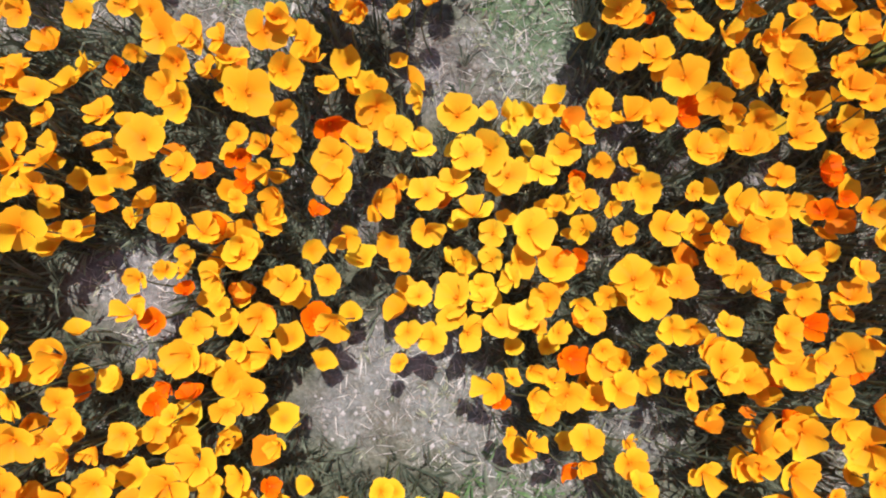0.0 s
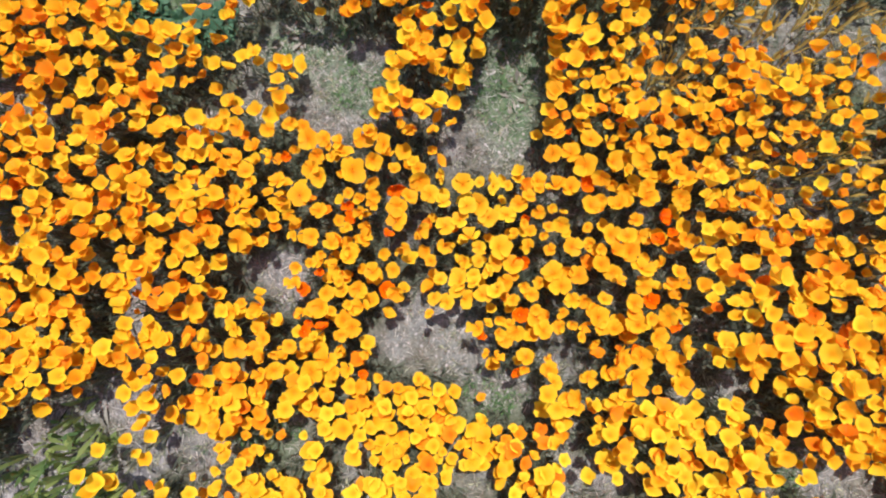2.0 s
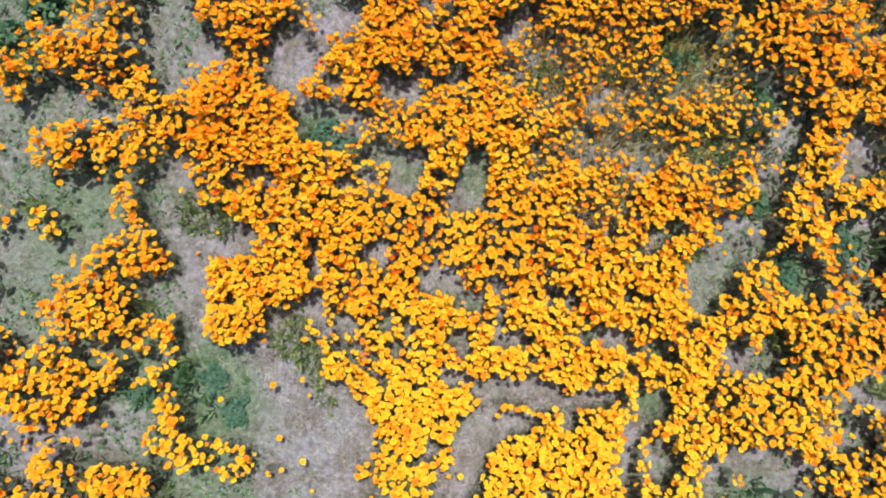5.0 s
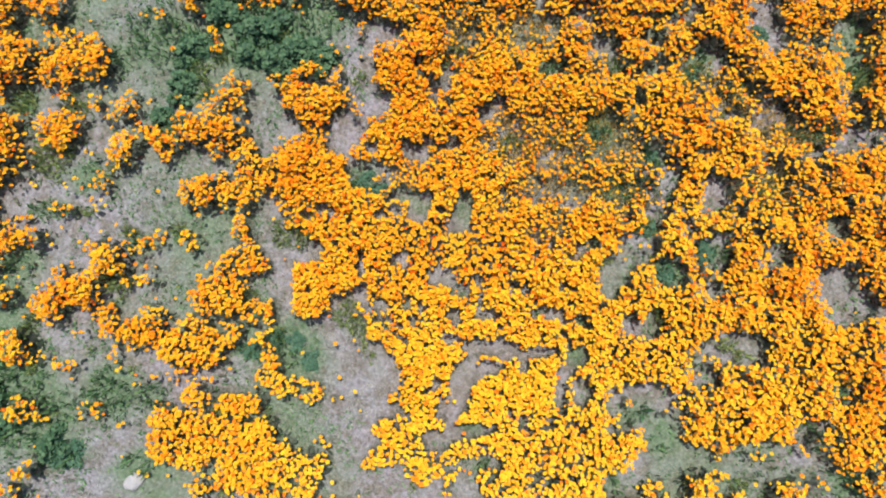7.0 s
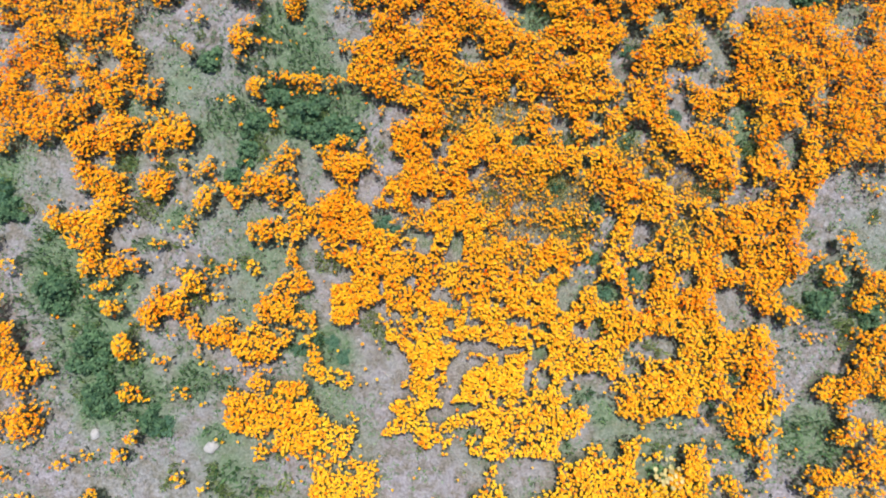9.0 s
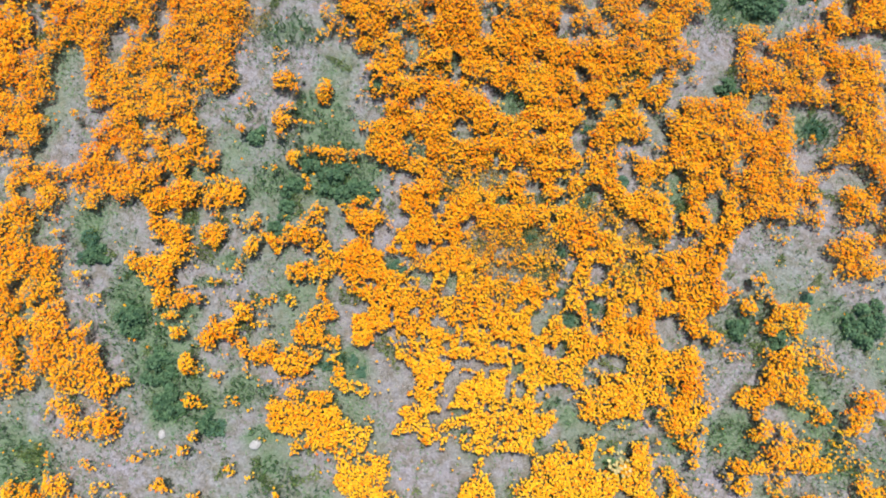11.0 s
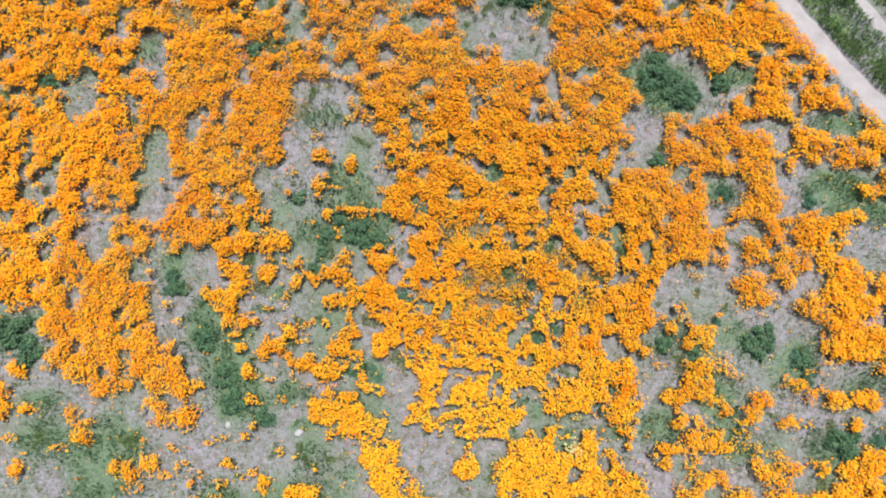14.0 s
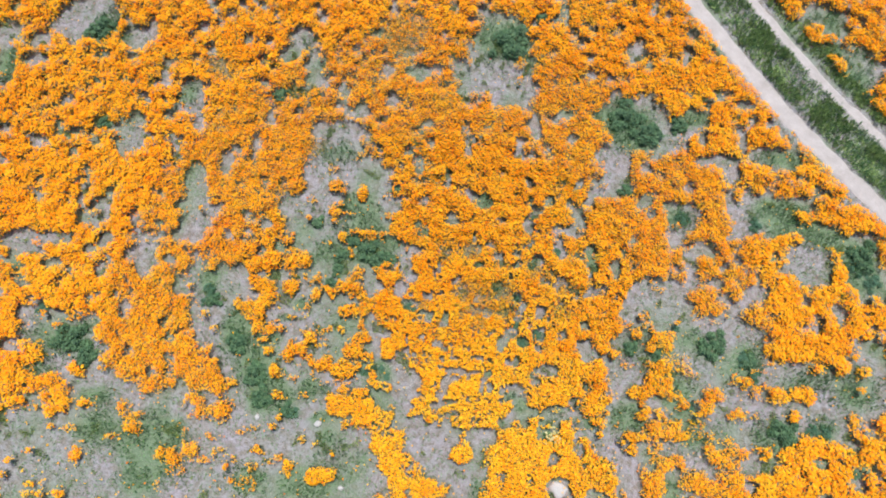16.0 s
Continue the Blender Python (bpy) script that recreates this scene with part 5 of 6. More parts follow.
        blades = [blade_shape(b, 0.5) for b in (0.2, 0.5, -0.3)]
        s = rng.uniform(0.5, 1.2, n) * length
        tagged(strew("dry_grass", blades, p, turns(rng.uniform(1.0, 1.5, n), rng.uniform(0, 6.28, n), rng.uniform(0, 6.28, n)),
                     np.stack([s * wide, s, s], -1), STRAW_FINE if hi < 2 else STRAW),
               "bleached dry grass lying on open soil", "dry grass", kind="stuff")


low_growth()


def soil_crumbs():
    """Loose crumbs of dry earth on the open soil where the flight begins."""
    x, y = scatter(-1.5, 1.5, -0.9, 1.1, 0.011)
    keep = rng.uniform(0, 1, len(x)) < 0.75 * patch(x, y, START_BARE, 0.9, 1.3) * smooth_noise(x, y, 0.07, 64)
    x, y = x[keep], y[keep]
    n = len(x)
    shapes = []
    for seed in (1, 2, 3):
        r = np.random.default_rng(seed)
        v = np.array([(1, 0, 0), (0, 1, 0), (-1, 0, 0), (0, -1, 0), (0.1, 0.1, 0.9)]) * r.uniform(0.6, 1.2, (5, 3))
        shapes.append((v, [(0, 1, 4), (1, 2, 4), (2, 3, 4), (3, 0, 4)], np.zeros((5, 2))))
    s = rng.uniform(0.002, 0.0065, n)
    tagged(strew("soil_crumbs", shapes, np.stack([x, y, relief(x, y)], -1), turns(rng.uniform(0, 0.3, n), rng.uniform(0, 6.28, n), rng.uniform(0, 6.28, n)), s, CRUMB),
           "loose lilac-grey crumbs of dry soil", "soil crumbs", kind="stuff")


soil_crumbs()


def dry_tufts():
    x, y = scatter(-15.4, 15.8, -5.8, 12.8, 0.08)
    o = rut_offset(x, y)
    rut = ((o > -0.32) & (o < RUT_GAP + 0.22))
    keep = (rng.uniform(0, 1, len(x)) < 0.8 * (1 - bloom(x, y)) * np.clip((smooth_noise(x, y, 0.3, 63) - 0.45) / 0.3, 0, 1)) & ~rut & (np.hypot(x, y) > 0.5)
    x, y = x[keep], y[keep]
    n = len(x)
    p = np.stack([x, y, relief(x, y)], -1)
    shapes = [tuft_shape(s, 4, 1.0, 0.07, 1.0, True) for s in (41, 42, 43)]
    flat = rng.uniform(0.03, 0.075, n)
    tagged(strew("dry_grass", shapes, p, turns(rng.uniform(0, 0.5, n), rng.uniform(0, 6.28, n), rng.uniform(0, 6.28, n)),
                 np.stack([flat, flat, rng.uniform(0.015, 0.05, n)], -1), STRAW),
           "bleached dry grass tufts on open soil", "dry grass", kind="stuff")


dry_tufts()


# ---- single poppies where the flight begins: (x, y, radius) of each bloom, in centimetres ----
POPPIES_A = [
    (-45.0, -24.7, 1.8), (-52.7, -23.7, 2.2), (-42.2, -23.6, 2.5), (-44.8, -19.7, 2.0), (-47.7, -18.8, 2.1), (-52.5, -17.8, 2.8), (-45.0, -15.7, 1.8), (-47.3, -13.2, 2.0),
    (-52.3, -13.0, 2.7), (-47.9, -9.6, 1.8), (-53.5, -8.8, 2.5), (-45.6, -7.4, 2.4), (-52.6, 9.5, 2.9), (-46.7, 9.5, 1.3), (-48.4, 13.9, 1.3), (-54.1, 14.3, 1.8),
    (-51.5, 14.9, 2.0), (-49.6, 18.0, 2.8), (-55.1, 18.2, 2.0), (-42.6, 21.4, 1.3), (-54.3, 21.8, 2.1), (-49.7, 24.2, 2.0), (-43.5, 25.0, 2.3), (-51.4, 27.3, 2.1),
    (-55.2, 28.8, 2.0), (-53.3, 30.7, 1.9), (-44.8, 31.1, 2.1), (-42.0, 32.2, 1.6), (-49.0, 33.7, 2.0), (-46.4, 38.8, 2.1), (-54.3, 39.2, 2.3), (-19.9, -24.3, 1.5),
]
POPPIES_B = [
    (-26.3, -23.7, 1.7), (-32.6, -23.7, 2.9), (-22.9, -22.6, 2.2), (-28.3, -20.9, 2.6), (-31.3, -18.9, 2.0), (-41.6, -18.6, 1.5), (-18.1, -18.4, 1.3), (-26.0, -17.5, 1.5),
    (-38.4, -17.2, 2.0), (-34.3, -16.7, 1.7), (-31.9, -15.0, 1.5), (-25.1, -14.1, 1.9), (-35.4, -13.6, 1.9), (-30.5, -13.1, 2.2), (-22.5, -12.2, 2.4), (-33.5, -11.1, 1.7),
    (-25.2, -10.4, 2.3), (-35.6, -8.9, 1.6), (-22.3, -8.2, 1.3), (-28.0, -8.2, 1.3), (-30.7, -7.2, 2.8), (-19.9, -7.0, 2.3), (-23.3, -6.3, 1.4), (-29.9, -3.7, 2.1),
    (-24.9, -3.0, 1.9), (-35.6, -2.7, 2.1), (-14.5, -2.5, 2.5), (-21.2, -2.3, 2.5), (-37.8, -1.7, 2.1), (-26.2, -0.7, 1.3), (-32.0, 1.0, 1.6), (-17.6, 2.0, 2.3),
]
POPPIES_C = [
    (-37.3, 2.8, 1.8), (-27.1, 3.3, 2.4), (-34.1, 3.8, 1.4), (-31.1, 4.0, 1.4), (-23.7, 6.1, 2.5), (-31.2, 6.4, 1.3), (-23.7, 7.8, 2.1), (-28.8, 8.8, 2.0),
    (-20.8, 10.2, 2.1), (-26.8, 10.7, 2.3), (-34.1, 10.9, 2.1), (-38.1, 11.1, 1.4), (-14.7, 11.7, 1.8), (-18.8, 13.3, 2.3), (-24.6, 13.5, 1.3), (-24.0, 16.3, 1.8),
    (-40.1, 16.7, 1.8), (-32.1, 17.6, 2.0), (-20.9, 17.7, 1.8), (-17.7, 19.4, 1.5), (-25.3, 20.0, 2.1), (-21.5, 20.8, 1.8), (-37.3, 21.7, 2.8), (-18.2, 21.9, 2.0),
    (-24.6, 22.4, 1.5), (-19.1, 25.3, 2.1), (-31.9, 26.2, 2.6), (-26.8, 27.9, 1.3), (-34.5, 28.6, 2.3), (-24.3, 28.7, 3.6), (-18.9, 30.9, 2.4), (-29.5, 31.8, 1.5),
]
POPPIES_D = [
    (-33.1, 32.3, 2.2), (-14.6, 32.6, 1.9), (-26.5, 33.0, 2.4), (-39.3, 34.1, 1.5), (-30.1, 34.8, 1.3), (-15.7, 35.6, 2.7), (-27.6, 35.9, 2.1), (-36.1, 36.6, 2.6),
    (-31.5, 36.7, 2.2), (-22.0, 37.6, 2.9), (-19.9, 39.0, 1.6), (-37.5, 40.1, 1.8), (-40.9, 40.3, 1.8), (-5.2, -24.8, 1.8), (14.0, -19.0, 1.7), (11.5, -17.8, 1.3),
    (11.0, -14.3, 1.7), (10.0, -11.8, 2.2), (12.1, -10.4, 1.5), (-2.8, -8.3, 1.3), (1.7, -5.3, 2.1), (6.0, -4.1, 2.5), (-1.8, -4.0, 1.8), (10.6, -3.3, 2.4),
    (-11.4, -2.5, 2.6), (3.9, -2.0, 2.1), (8.6, -0.2, 2.2), (5.0, 0.3, 2.9), (-0.3, 0.5, 1.8), (8.3, 2.0, 1.8), (12.4, 2.6, 1.7), (-12.5, 2.8, 2.0),
]
POPPIES_E = [
    (-2.9, 5.4, 1.6), (6.0, 5.4, 1.8), (13.2, 5.4, 2.5), (9.6, 5.6, 1.8), (-10.1, 8.7, 2.0), (9.6, 9.0, 1.9), (0.7, 9.5, 2.2), (7.1, 11.3, 2.9),
    (-6.3, 13.3, 2.5), (0.7, 14.4, 2.4), (-11.7, 15.7, 3.0), (4.5, 16.0, 2.4), (11.8, 16.9, 2.7), (-11.8, 19.3, 2.7), (6.1, 19.7, 2.4), (-0.1, 20.2, 2.0),
    (9.7, 20.6, 3.1), (-9.0, 21.7, 2.4), (-3.5, 22.8, 2.4), (-12.9, 24.9, 2.6), (12.7, 25.4, 2.4), (5.0, 25.6, 2.9), (9.2, 25.9, 1.3), (-6.2, 26.5, 2.9),
    (0.1, 27.1, 2.0), (-12.9, 28.9, 1.6), (-7.0, 29.5, 2.1), (-10.0, 39.0, 1.3), (-3.1, 39.3, 1.5), (-8.4, 40.6, 1.9), (-11.8, 40.8, 1.3), (1.7, 41.0, 1.5),
]
POPPIES_F = [
    (28.9, -24.6, 2.2), (37.9, -22.9, 2.1), (19.0, -22.0, 1.9), (27.7, -21.4, 2.2), (21.3, -21.3, 1.3), (27.2, -18.6, 1.3), (22.1, -18.6, 2.2), (16.6, -14.4, 1.8),
    (39.2, -14.3, 1.7), (23.3, -13.4, 2.1), (35.6, -13.2, 1.5), (14.6, -12.6, 1.8), (19.4, -12.1, 2.4), (26.1, -11.7, 2.2), (30.5, -10.9, 2.0), (17.4, -10.6, 1.6),
    (40.7, -10.2, 2.2), (33.4, -9.9, 1.4), (36.8, -9.5, 1.8), (14.6, -9.4, 1.6), (24.4, -8.6, 2.4), (27.5, -8.4, 1.8), (40.0, -7.9, 2.8), (20.3, -7.9, 2.4),
    (30.9, -6.9, 1.7), (24.2, -6.4, 1.6), (38.5, -5.9, 2.0), (18.3, -4.1, 1.8), (33.6, -3.8, 1.9), (42.0, -3.6, 2.1), (37.0, -3.6, 2.0), (23.2, -2.6, 2.0),
]
POPPIES_G = [
    (14.2, -2.3, 2.5), (20.9, -0.5, 1.7), (30.6, -0.3, 2.5), (16.8, 0.3, 2.1), (25.4, 0.5, 1.6), (18.9, 2.1, 1.3), (35.1, 2.6, 2.4), (28.8, 2.8, 2.7),
    (32.5, 3.9, 2.0), (18.4, 4.6, 2.8), (41.0, 5.5, 2.4), (21.3, 5.9, 2.4), (27.7, 8.8, 1.5), (14.3, 9.3, 3.1), (40.7, 9.3, 1.5), (22.4, 9.8, 2.0),
    (33.5, 9.9, 2.4), (38.1, 11.0, 1.6), (25.9, 12.7, 1.4), (18.6, 13.0, 1.3), (22.5, 13.5, 1.7), (27.1, 14.7, 1.5), (36.9, 14.9, 1.5), (20.7, 15.6, 1.3),
    (30.5, 15.7, 2.3), (21.9, 17.6, 1.6), (16.5, 17.7, 2.3), (25.0, 18.8, 1.8), (40.5, 19.2, 1.5), (27.9, 19.7, 1.3), (37.8, 20.3, 2.5), (19.7, 20.4, 2.3),
]
POPPIES_H = [
    (40.9, 22.2, 1.7), (21.9, 22.4, 1.7), (24.7, 24.6, 1.4), (16.6, 25.1, 1.3), (28.9, 25.3, 2.3), (33.2, 25.4, 2.5), (37.0, 26.5, 2.8), (24.1, 26.9, 2.3),
    (40.8, 28.2, 2.7), (36.9, 31.1, 2.9), (28.3, 34.0, 2.3), (33.2, 34.4, 2.5), (37.9, 37.8, 2.8), (33.1, 39.7, 1.3), (29.8, 39.7, 1.9), (28.2, 41.2, 2.5),
    (34.8, 41.6, 2.0), (54.8, -25.7, 1.3), (61.2, -24.4, 2.6), (49.5, -23.1, 3.1), (45.1, -22.5, 2.0), (42.6, -21.5, 2.5), (60.9, -19.7, 2.7), (46.8, -19.1, 2.1),
    (49.2, -18.2, 1.3), (51.6, -17.6, 2.8), (45.4, -17.0, 2.8), (56.9, -16.6, 2.4), (49.4, -14.8, 1.8), (60.7, -14.1, 3.1), (55.0, -12.6, 2.7), (44.6, -11.0, 2.1),
]
POPPIES_I = [
    (50.4, -10.0, 3.0), (60.0, -9.3, 1.9), (53.1, -8.0, 1.8), (58.0, -7.2, 2.6), (49.2, -6.7, 2.0), (61.8, -4.9, 1.9), (49.1, -4.4, 2.3), (54.2, -3.6, 2.4),
    (59.7, 0.0, 2.2), (52.0, 0.3, 2.3), (44.8, 0.8, 1.6), (44.1, 3.6, 2.4), (60.5, 3.7, 1.9), (51.1, 4.4, 3.0), (56.5, 5.8, 1.6), (43.8, 8.6, 2.2),
    (48.1, 8.9, 2.7), (56.3, 12.1, 2.2), (62.9, 12.7, 2.2), (47.7, 12.7, 2.3), (42.9, 13.1, 2.7), (50.7, 13.1, 2.1), (59.2, 14.3, 1.6), (50.1, 17.1, 1.9),
    (59.3, 18.0, 1.9), (56.2, 18.5, 2.2), (45.4, 20.6, 2.7), (62.3, 21.2, 1.7), (47.6, 22.0, 1.7), (52.6, 22.8, 2.9), (61.4, 23.7, 2.5), (47.0, 25.5, 2.2),
]
POPPIES_J = [
    (52.7, 26.1, 1.7), (44.0, 26.8, 1.7), (63.0, 27.9, 2.1), (60.0, 29.5, 2.4), (46.9, 29.9, 1.7), (52.4, 30.1, 1.7), (43.7, 32.3, 2.8), (59.7, 33.1, 1.8),
    (51.7, 33.5, 2.9), (62.6, 34.5, 1.6), (56.3, 36.7, 2.2), (48.3, 36.8, 1.6), (42.3, 37.0, 2.0), (51.1, 37.7, 2.8), (63.4, 39.0, 2.6), (53.7, 40.6, 1.7),
    (45.7, 41.3, 1.7), (65.2, 41.9, 1.7), (42.2, 42.0, 1.4),
]
NEAR_POPPIES = POPPIES_A + POPPIES_B + POPPIES_C + POPPIES_D + POPPIES_E + POPPIES_F + POPPIES_G + POPPIES_H + POPPIES_I + POPPIES_J


def mesh_of(name, shape, mat):
    verts, faces, uvs = shape
    me = bpy.data.meshes.new(name)
    me.from_pydata(verts.tolist(), [], [list(f) for f in faces])
    layer = me.uv_layers.new(name="petal")
    flat = np.array([i for f in faces for i in f])
    layer.data.foreach_set("uv", uvs[flat].astype(np.float32).ravel())
    me.polygons.foreach_set("use_smooth", np.ones(len(faces), dtype=bool))
    me.materials.append(mat)
    return me


def stem_shape(bend, sides=5, rings=4):
    """A thin curved stalk of unit height that ends upright over its root."""
    verts, faces = [], []
    for k in range(rings + 1):
        d = k / rings
        r = 0.0014 * (1.2 - 0.4 * d)
        for s in range(sides):
            ang = 6.2832 * s / sides
            verts.append((bend * math.sin(math.pi * d) + r * math.cos(ang), r * math.sin(ang), d))
    for k in range(rings):
        for s in range(sides):
            a, b = k * sides + s, k * sides + (s + 1) % sides
            faces.append((a, b, b + sides, a + sides))
    return np.array(verts), faces, np.zeros((len(verts), 2))


def stamen_shape(seed):
    """A brush of short stamens in the heart of the flower."""
    r = np.random.default_rng(seed)
    vs, fs = [], []
    for k in range(9):
        ang, out = 6.283 * k / 9, r.uniform(0.08, 0.16)
        c, s, w, h = math.cos(ang), math.sin(ang), 0.03, r.uniform(0.2, 0.3)
        b = len(vs)
        vs += [(-s * w, c * w, 0.02), (s * w, -c * w, 0.02), (c * out + s * w, s * out - c * w, h), (c * out - s * w, s * out + c * w, h)]
        fs.append((b, b + 1, b + 2, b + 3))
    return np.array(vs), fs, np.zeros((len(vs), 2))


PETAL_MESHES = [mesh_of("petal", petal_shape(s, 4, 9, c), PETAL) for s, c in ((1, 0.22), (2, 0.34), (3, 0.28), (4, 0.5), (5, 0.4), (6, 0.75), (7, 1.1))]
YELLOW_MESHES = [mesh_of("petal", petal_shape(s, 4, 9, c), PETAL_YELLOW) for s, c in ((1, 0.22), (2, 0.34), (3, 0.28), (4, 0.42), (5, 0.55))]
SHADE_MESHES = [mesh_of("petal", petal_shape(s, 4, 9, c), PETAL_SHADE) for s, c in ((8, 0.7), (9, 1.0), (10, 1.3))]
STEM_MESHES = [mesh_of("stem", stem_shape(b), STEM) for b in (0.01, -0.015, 0.02)]
STAMEN_MESHES = [mesh_of("stamen_brush", stamen_shape(s), ANTHER) for s in (1, 2)]


def poppy(x, y, z, radius, height, tilt, heading, meshes, label):
    """One poppy on its stalk: four overlapping petals round a brush of stamens."""
    thing = new("poppy")
    thing.matrix_basis = pose(x, y, z, 0, 0, random.uniform(0, 360))
    stem = new("stem", random.choice(STEM_MESHES))
    stem.parent = thing
    stem.scale = (1, 1, height)
    face = Matrix.Rotation(heading, 4, "Z") @ Matrix.Rotation(tilt, 4, "Y") @ Matrix.Rotation(-heading, 4, "Z")
    first = random.uniform(0, 90)
    cup = random.choice(meshes)
    for k in range(4):
        petal = new("petal", cup if random.random() < 0.6 else random.choice(meshes))
        petal.parent = thing
        petal.matrix_basis = (Matrix.Translation((0, 0, height + 0.001 * (k % 2))) @ face @ pose(0, 0, 0, 0, 0, first + 90 * k + random.uniform(-9, 9))
                              @ pose(0, 0, 0, random.uniform(-8, 8), random.uniform(-14, 10), 0) @ Matrix.Scale(radius * random.uniform(0.96, 1.14), 4))
    brush = new("stamen_brush", random.choice(STAMEN_MESHES))
    brush.parent = thing
    brush.matrix_basis = Matrix.Translation((0, 0, height)) @ face @ Matrix.Scale(radius, 4)
    return tagged(thing, label, "poppy", "poppies in bloom")


def near_poppies():
    spot = np.array(NEAR_POPPIES) / 100
    x, y = spot[:, 0], spot[:, 1]
    tilt, heading = sunward(len(x), 0.25, 0.36)
    pale = patch(x, y, STRAIN_AND_HOT_SPOT, 0.7, 1.3) > 0.5
    for k in range(len(x)):
        ground_z = float(relief(x[k], y[k]))
        height = 0.18 + random.uniform(-0.012, 0.012) - ground_z
        # About one poppy in eight has shade put into its petal colour.
        if random.random() < 0.12 and not pale[k]:
            poppy(x[k], y[k], ground_z, 0.85 * spot[k, 2], height - 0.02, tilt[k], heading[k], SHADE_MESHES, "half-closed poppy with upright petals coloured deep orange for shade")
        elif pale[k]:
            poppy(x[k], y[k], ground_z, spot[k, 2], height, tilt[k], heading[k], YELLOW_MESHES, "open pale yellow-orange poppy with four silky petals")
        else:
            poppy(x[k], y[k], ground_z, spot[k, 2], height, tilt[k], heading[k], PETAL_MESHES, "open orange poppy with four silky petals")
    leaves = [tuft_shape(s, 13, 1.0, 0.03, 1.0, True) for s in (31, 32, 33, 34)]
    many = 5
    g = np.repeat(np.stack([x, y, relief(x, y)], -1), many, 0)
    g[:, :2] += rng.normal(0, 0.03, (len(g), 2))
    g = g[patch(g[:, 0], g[:, 1], START_BARE, 0.9, 1.3) < 0.4]
    k = len(g)
    tagged(strew("poppy_leaves", leaves, g, turns(rng.uniform(0, 0.5, k), rng.uniform(0, 6.28, k), rng.uniform(0, 6.28, k)),
                 np.stack([rng.uniform(0.02, 0.05, k), rng.uniform(0.02, 0.05, k), rng.uniform(0.03, 0.10, k)], -1), FOLIAGE),
           "feathery grey-green poppy leaves under single blooms", "leaves", kind="stuff")


near_poppies()


# ---- shrubs, leafy plants, stones ----
def leaf_cloud(seed, radius, height, count, leaf):
    """Leaves on the outside and inside of an uneven low dome with several lobes."""
    r = np.random.default_rng(seed)
    lobes = []
    for k in range(13):
        way, out = 2.4 * k + r.uniform(-0.8, 0.8), radius * 0.95 * math.sqrt(k / 13) * r.uniform(0.6, 1.25)
        lobes.append((out * math.cos(way), out * math.sin(way), r.uniform(0.16, 0.36) * radius, r.uniform(0.35, 1.0) * height * (1.1 - 0.5 * out / radius)))
    places = []
    for k in range(count):
        cx, cy, rad, tall = lobes[k % len(lobes)]
        way, out = r.uniform(0, 6.283), math.sqrt(r.uniform(0, 1)) * (1.0 + 0.35 * r.uniform(0, 1) ** 3)
        rise = math.sqrt(max(0.0, 1 - min(1.0, out) ** 2))
        places.append((cx + rad * out * math.cos(way), cy + rad * out * math.sin(way), max(0.015, tall * (0.12 + 0.88 * rise) * r.uniform(0.55, 1.0))))
    places = np.array(places)
    n = len(places)
    shape = np.array([(0, -0.28, 0), (0.55, -0.34, 0.12), (1, 0, 0.05), (0.55, 0.34, 0.12), (0, 0.28, 0)])
    faces = [(0, 1, 3, 4), (1, 2, 3)]
    turn = turns(r.uniform(0.0, 0.9, n), r.uniform(0, 6.28, n), r.uniform(0, 6.28, n))
    v = np.einsum("nij,vj->nvi", turn, shape) * (leaf * r.uniform(0.6, 1.2, n))[:, None, None] + places[:, None, :]
    me = bpy.data.meshes.new("crown")
    me.from_pydata(v.reshape(-1, 3).tolist(), [], [[k * 5 + i for i in f] for k in range(n) for f in faces])
    return me, lobes


def shrub_stems(lobes):
    """Thin woody stems that fan out from the root into the lobes."""
    bm = bmesh.new()
    for cx, cy, rad, tall in lobes:
        for end, thick in (((cx, cy, tall * 0.75), 0.009), ((cx + rad * 0.5, cy - rad * 0.2, tall * 0.6), 0.006), ((cx - rad * 0.4, cy + rad * 0.4, tall * 0.6), 0.006)):
            rows = []
            for k in range(4):
                d = k / 3
                c = Vector((end[0] * d, end[1] * d, -0.02 + (end[2] + 0.02) * d ** 0.7))
                rows.append([bm.verts.new(c + Vector((math.cos(q) * thick * (1.2 - d), math.sin(q) * thick * (1.2 - d), 0))) for q in (0, 1.57, 3.14, 4.71)])
            for a, b in zip(rows, rows[1:]):
                for s in range(4):
                    bm.faces.new((a[s], a[(s + 1) % 4], b[(s + 1) % 4], b[s]))
    return bm


def shrub(seed, x, y, radius, height, leaf, mat, name, label, category, group):
    thing = new(name)
    thing.matrix_basis = pose(x, y, float(relief(x, y)))
    me, lobes = leaf_cloud(seed, radius, height, int(300 + 3800 * radius), leaf)
    me.materials.append(mat)
    crown = new("crown", me)
    crown.parent = thing
    part("stems", shrub_stems(lobes), STEM, thing)
    return tagged(thing, label, category, group)


for k, (x, y, radius) in enumerate(SHRUB_SPOTS):
    shrub(200 + k, x, y, radius, 0.16 + 0.5 * radius, 0.055, SHRUB, "shrub", "low dark green leafy shrub on open soil", "shrub", "shrubs among the poppies")
for k, (x, y, radius) in enumerate(LEAFY_SPOTS):
    shrub(300 + k, x, y, radius, 0.06 + 0.3 * radius, 0.035, LEAFY, "leafy_plant", "low blue-green leafy plant without blooms", "plant", "leafy plants among the poppies")


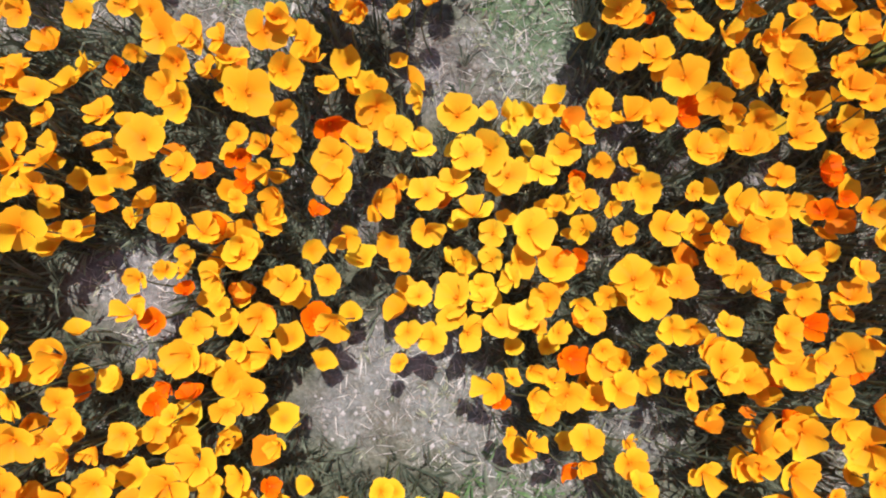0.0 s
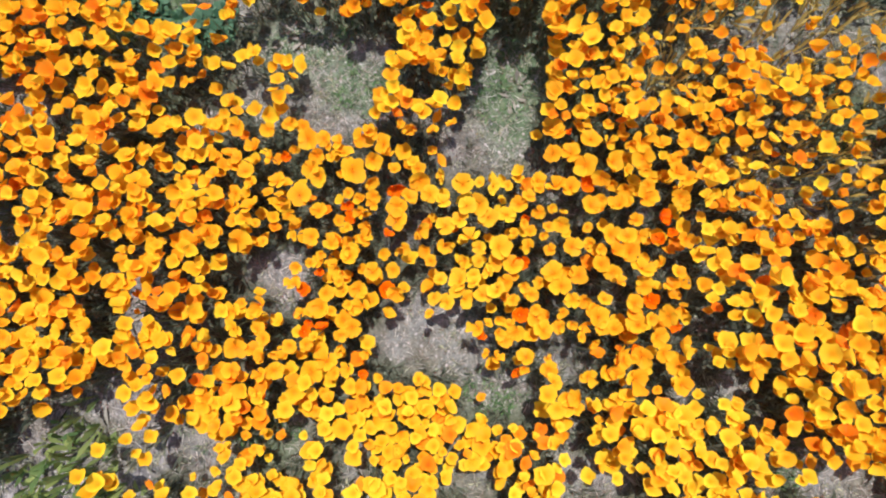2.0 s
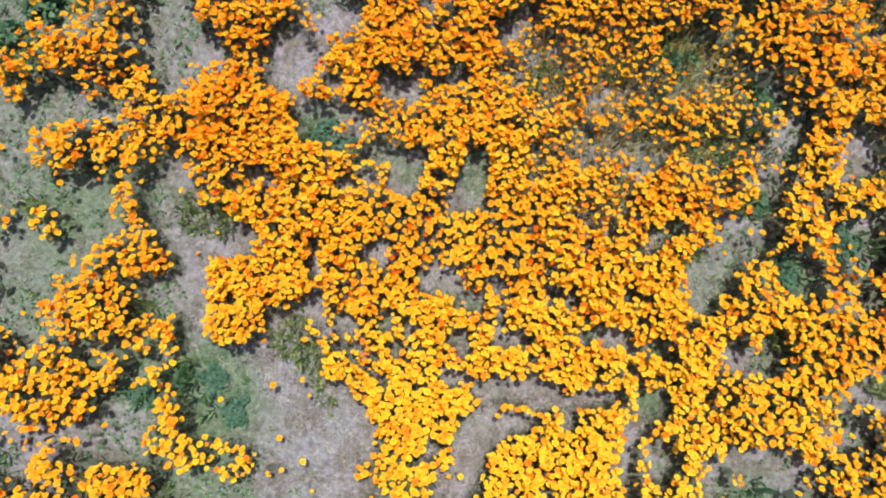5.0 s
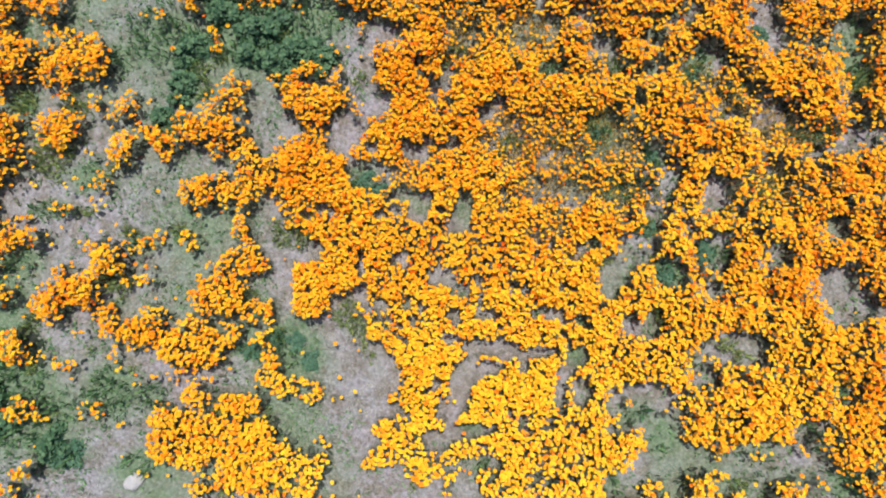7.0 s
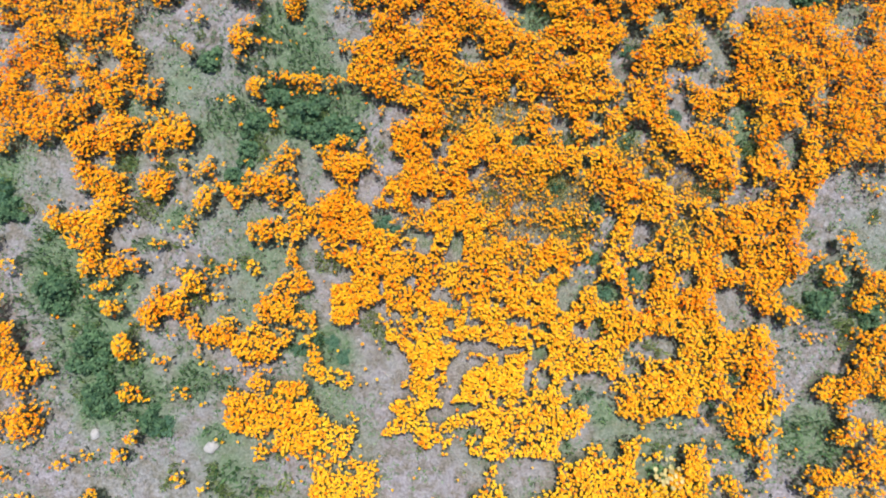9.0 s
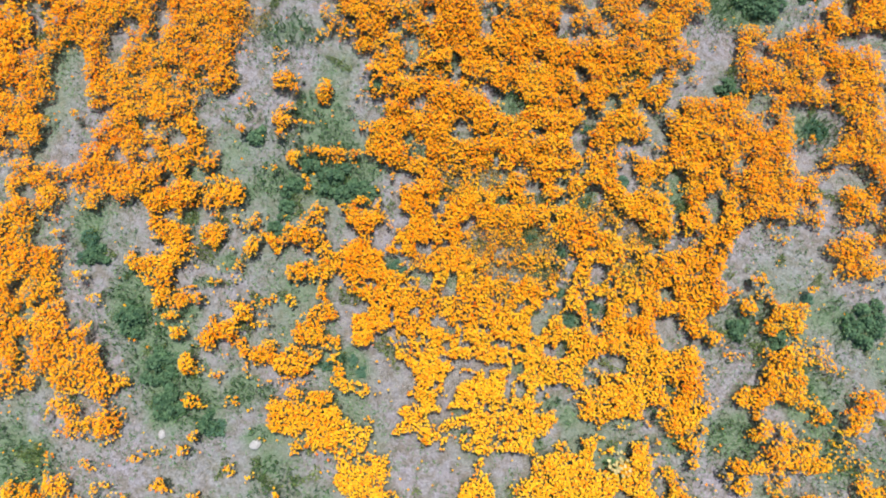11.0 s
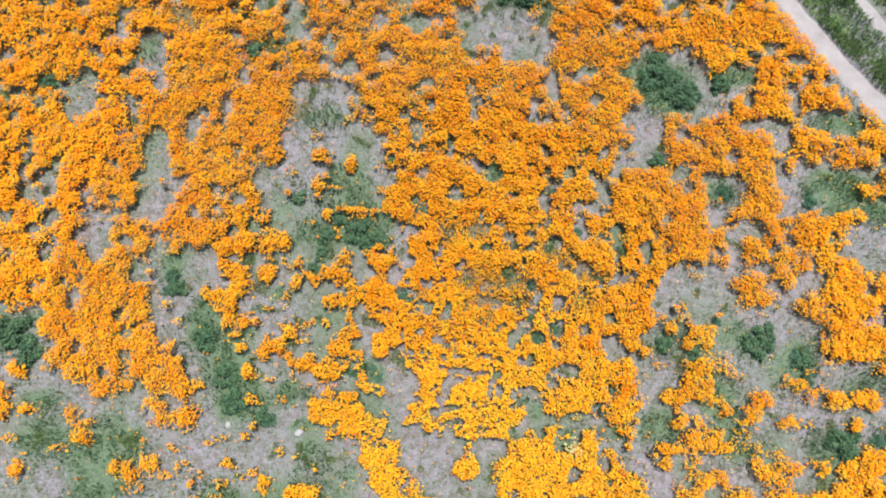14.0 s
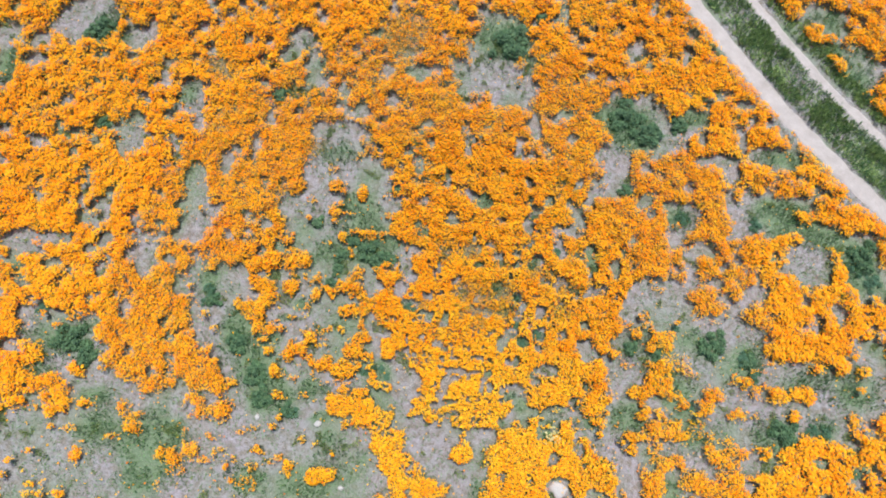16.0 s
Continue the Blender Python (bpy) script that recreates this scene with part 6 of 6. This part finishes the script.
def stone(seed, x, y, radius):
    bm = bmesh.new()
    bmesh.ops.create_icosphere(bm, subdivisions=3, radius=1.0)
    for v in bm.verts:
        n = noise.noise(v.co * 1.3 + Vector((seed * 3.1, 0, 0))) * 0.35 + noise.noise(v.co * 3.5 + Vector((0, seed * 1.7, 0))) * 0.12
        v.co = v.co * (1 + n)
        v.co.z *= 0.55
        v.co.x *= 1.25
    for f in bm.faces:
        f.smooth = True
    me = bpy.data.meshes.new("stone")
    bm.to_mesh(me)
    bm.free()
    me.materials.append(STONE)
    ob = new("stone", me)
    ob.matrix_basis = pose(x, y, float(relief(x, y)) + 0.2 * radius, 0, 0, seed * 47 % 360) @ Matrix.Scale(radius, 4)
    return tagged(ob, "pale weathered stone lying on open soil", "stone", "stones on the ground")


for k, (x, y, radius) in enumerate(STONE_SPOTS):
    stone(k + 1, x, y, radius)


def cream_bush(x, y, radius):
    """A plant with small cream-white blossoms between the poppies."""
    thing = new("flowering_bush")
    thing.matrix_basis = pose(x, y, float(relief(x, y)))
    me, lobes = leaf_cloud(401, radius, 0.22, 500, 0.04)
    me.materials.append(WEED)
    crown = new("crown", me)
    crown.parent = thing
    part("stems", shrub_stems(lobes), STEM, thing)
    n = 34
    spots = np.stack([rng.normal(0, radius * 0.55, n), rng.normal(0, radius * 0.55, n), rng.uniform(0.2, 0.27, n)], -1)
    tilt, heading = sunward(n)
    petals = strew("blossoms", [flower_shape(s, 1, 8, 0.3) for s in (61, 62)], spots, turns(tilt, heading, rng.uniform(0, 6.28, n)), np.full(n, 0.03), CREAM)
    petals.parent = thing
    tagged(petals, "small cream-white blossoms")
    return tagged(thing, "bush with cream-white blossoms among orange poppies", "bush")


cream_bush(*CREAM_SPOT)


# ---- grasses ----
def grasses():
    # olive seed grass where the bloom is thin
    x, y = scatter(-15, 15, -5, 12.5, 0.042)
    want = patch(x, y, THIN_BLOOM, 0.5, 1.3)
    o = rut_offset(x, y)
    keep = (rng.uniform(0, 1, len(x)) < 0.95 * want) & ((x > 0.2) | (np.hypot(x, y) > 2)) & ((o < -0.4) | (o > RUT_GAP + 0.4))
    x, y = x[keep], y[keep]
    n = len(x)
    p = np.stack([x, y, relief(x, y)], -1)
    shapes = [tuft_shape(s, 5, 1.0, 0.10, 1.0, True) for s in (71, 72, 73)]
    tagged(strew("seed_grass", shapes, p, turns(rng.uniform(0, 0.5, n), rng.uniform(0, 6.28, n), rng.uniform(0, 6.28, n)),
                 np.stack([rng.uniform(0.035, 0.065, n), rng.uniform(0.035, 0.065, n), rng.uniform(0.06, 0.12, n)], -1), OLIVE),
           "golden-olive seeding grass where poppies bloom thinly", "grass", kind="stuff")
    # tall green growth on the crown of the track and along its far side
    x, y = scatter(3, 15.6, 0, 12.8, 0.06)
    o = rut_offset(x, y)
    lush = ((o > 0.38) & (o < RUT_GAP - 0.28)) * 1.0 + ((o > RUT_GAP + 0.25) & (o < RUT_GAP + 0.75)) * 0.75
    keep = rng.uniform(0, 1, len(x)) < lush * np.clip(1.5 * smooth_noise(x, y, 0.4, 95), 0.15, 1)
    x, y = x[keep], y[keep]
    n = len(x)
    p = np.stack([x, y, relief(x, y)], -1)
    shapes = [tuft_shape(s, 6, 1.0, 0.2, 1.0, True) for s in (81, 82, 83)]
    clump = smooth_noise(x, y, 0.45, 96)
    tall = 0.03 + 0.42 * np.clip(clump - 0.25, 0, 1) ** 1.2
    tagged(strew("track_growth", shapes, p, turns(rng.uniform(0, 0.4, n), rng.uniform(0, 6.28, n), rng.uniform(0, 6.28, n)),
                 np.stack([rng.uniform(0.05, 0.10, n), rng.uniform(0.05, 0.10, n), tall], -1), VERGE),
           "lush green growth between the wheel ruts", "weeds", kind="stuff")
    # green tufts that push up between the poppies
    x, y = scatter(-15, 15, -5, 12.5, 0.035)
    o = rut_offset(x, y)
    lush = np.clip((smooth_noise(x, y, 0.24, 97) * 0.75 + smooth_noise(x, y, 0.9, 98) * 0.25 - 0.765) / 0.05, 0, 1)
    keep = (rng.uniform(0, 1, len(x)) < lush) & (np.hypot(x, y) > 0.8) & ((o < -0.4) | (o > RUT_GAP + 0.4))
    x, y = x[keep], y[keep]
    n = len(x)
    p = np.stack([x, y, relief(x, y)], -1)
    shapes = [tuft_shape(s, 4, 1.0, 0.18, 1.0, True) for s in (85, 86, 87)]
    tagged(strew("green_tufts", shapes, p, turns(rng.uniform(0, 0.4, n), rng.uniform(0, 6.28, n), rng.uniform(0, 6.28, n)),
                 np.stack([rng.uniform(0.03, 0.06, n), rng.uniform(0.03, 0.06, n), rng.uniform(0.04, 0.15, n)], -1), HERB),
           "fresh green tufts pushing up between the poppies", "weeds", kind="stuff")


grasses()
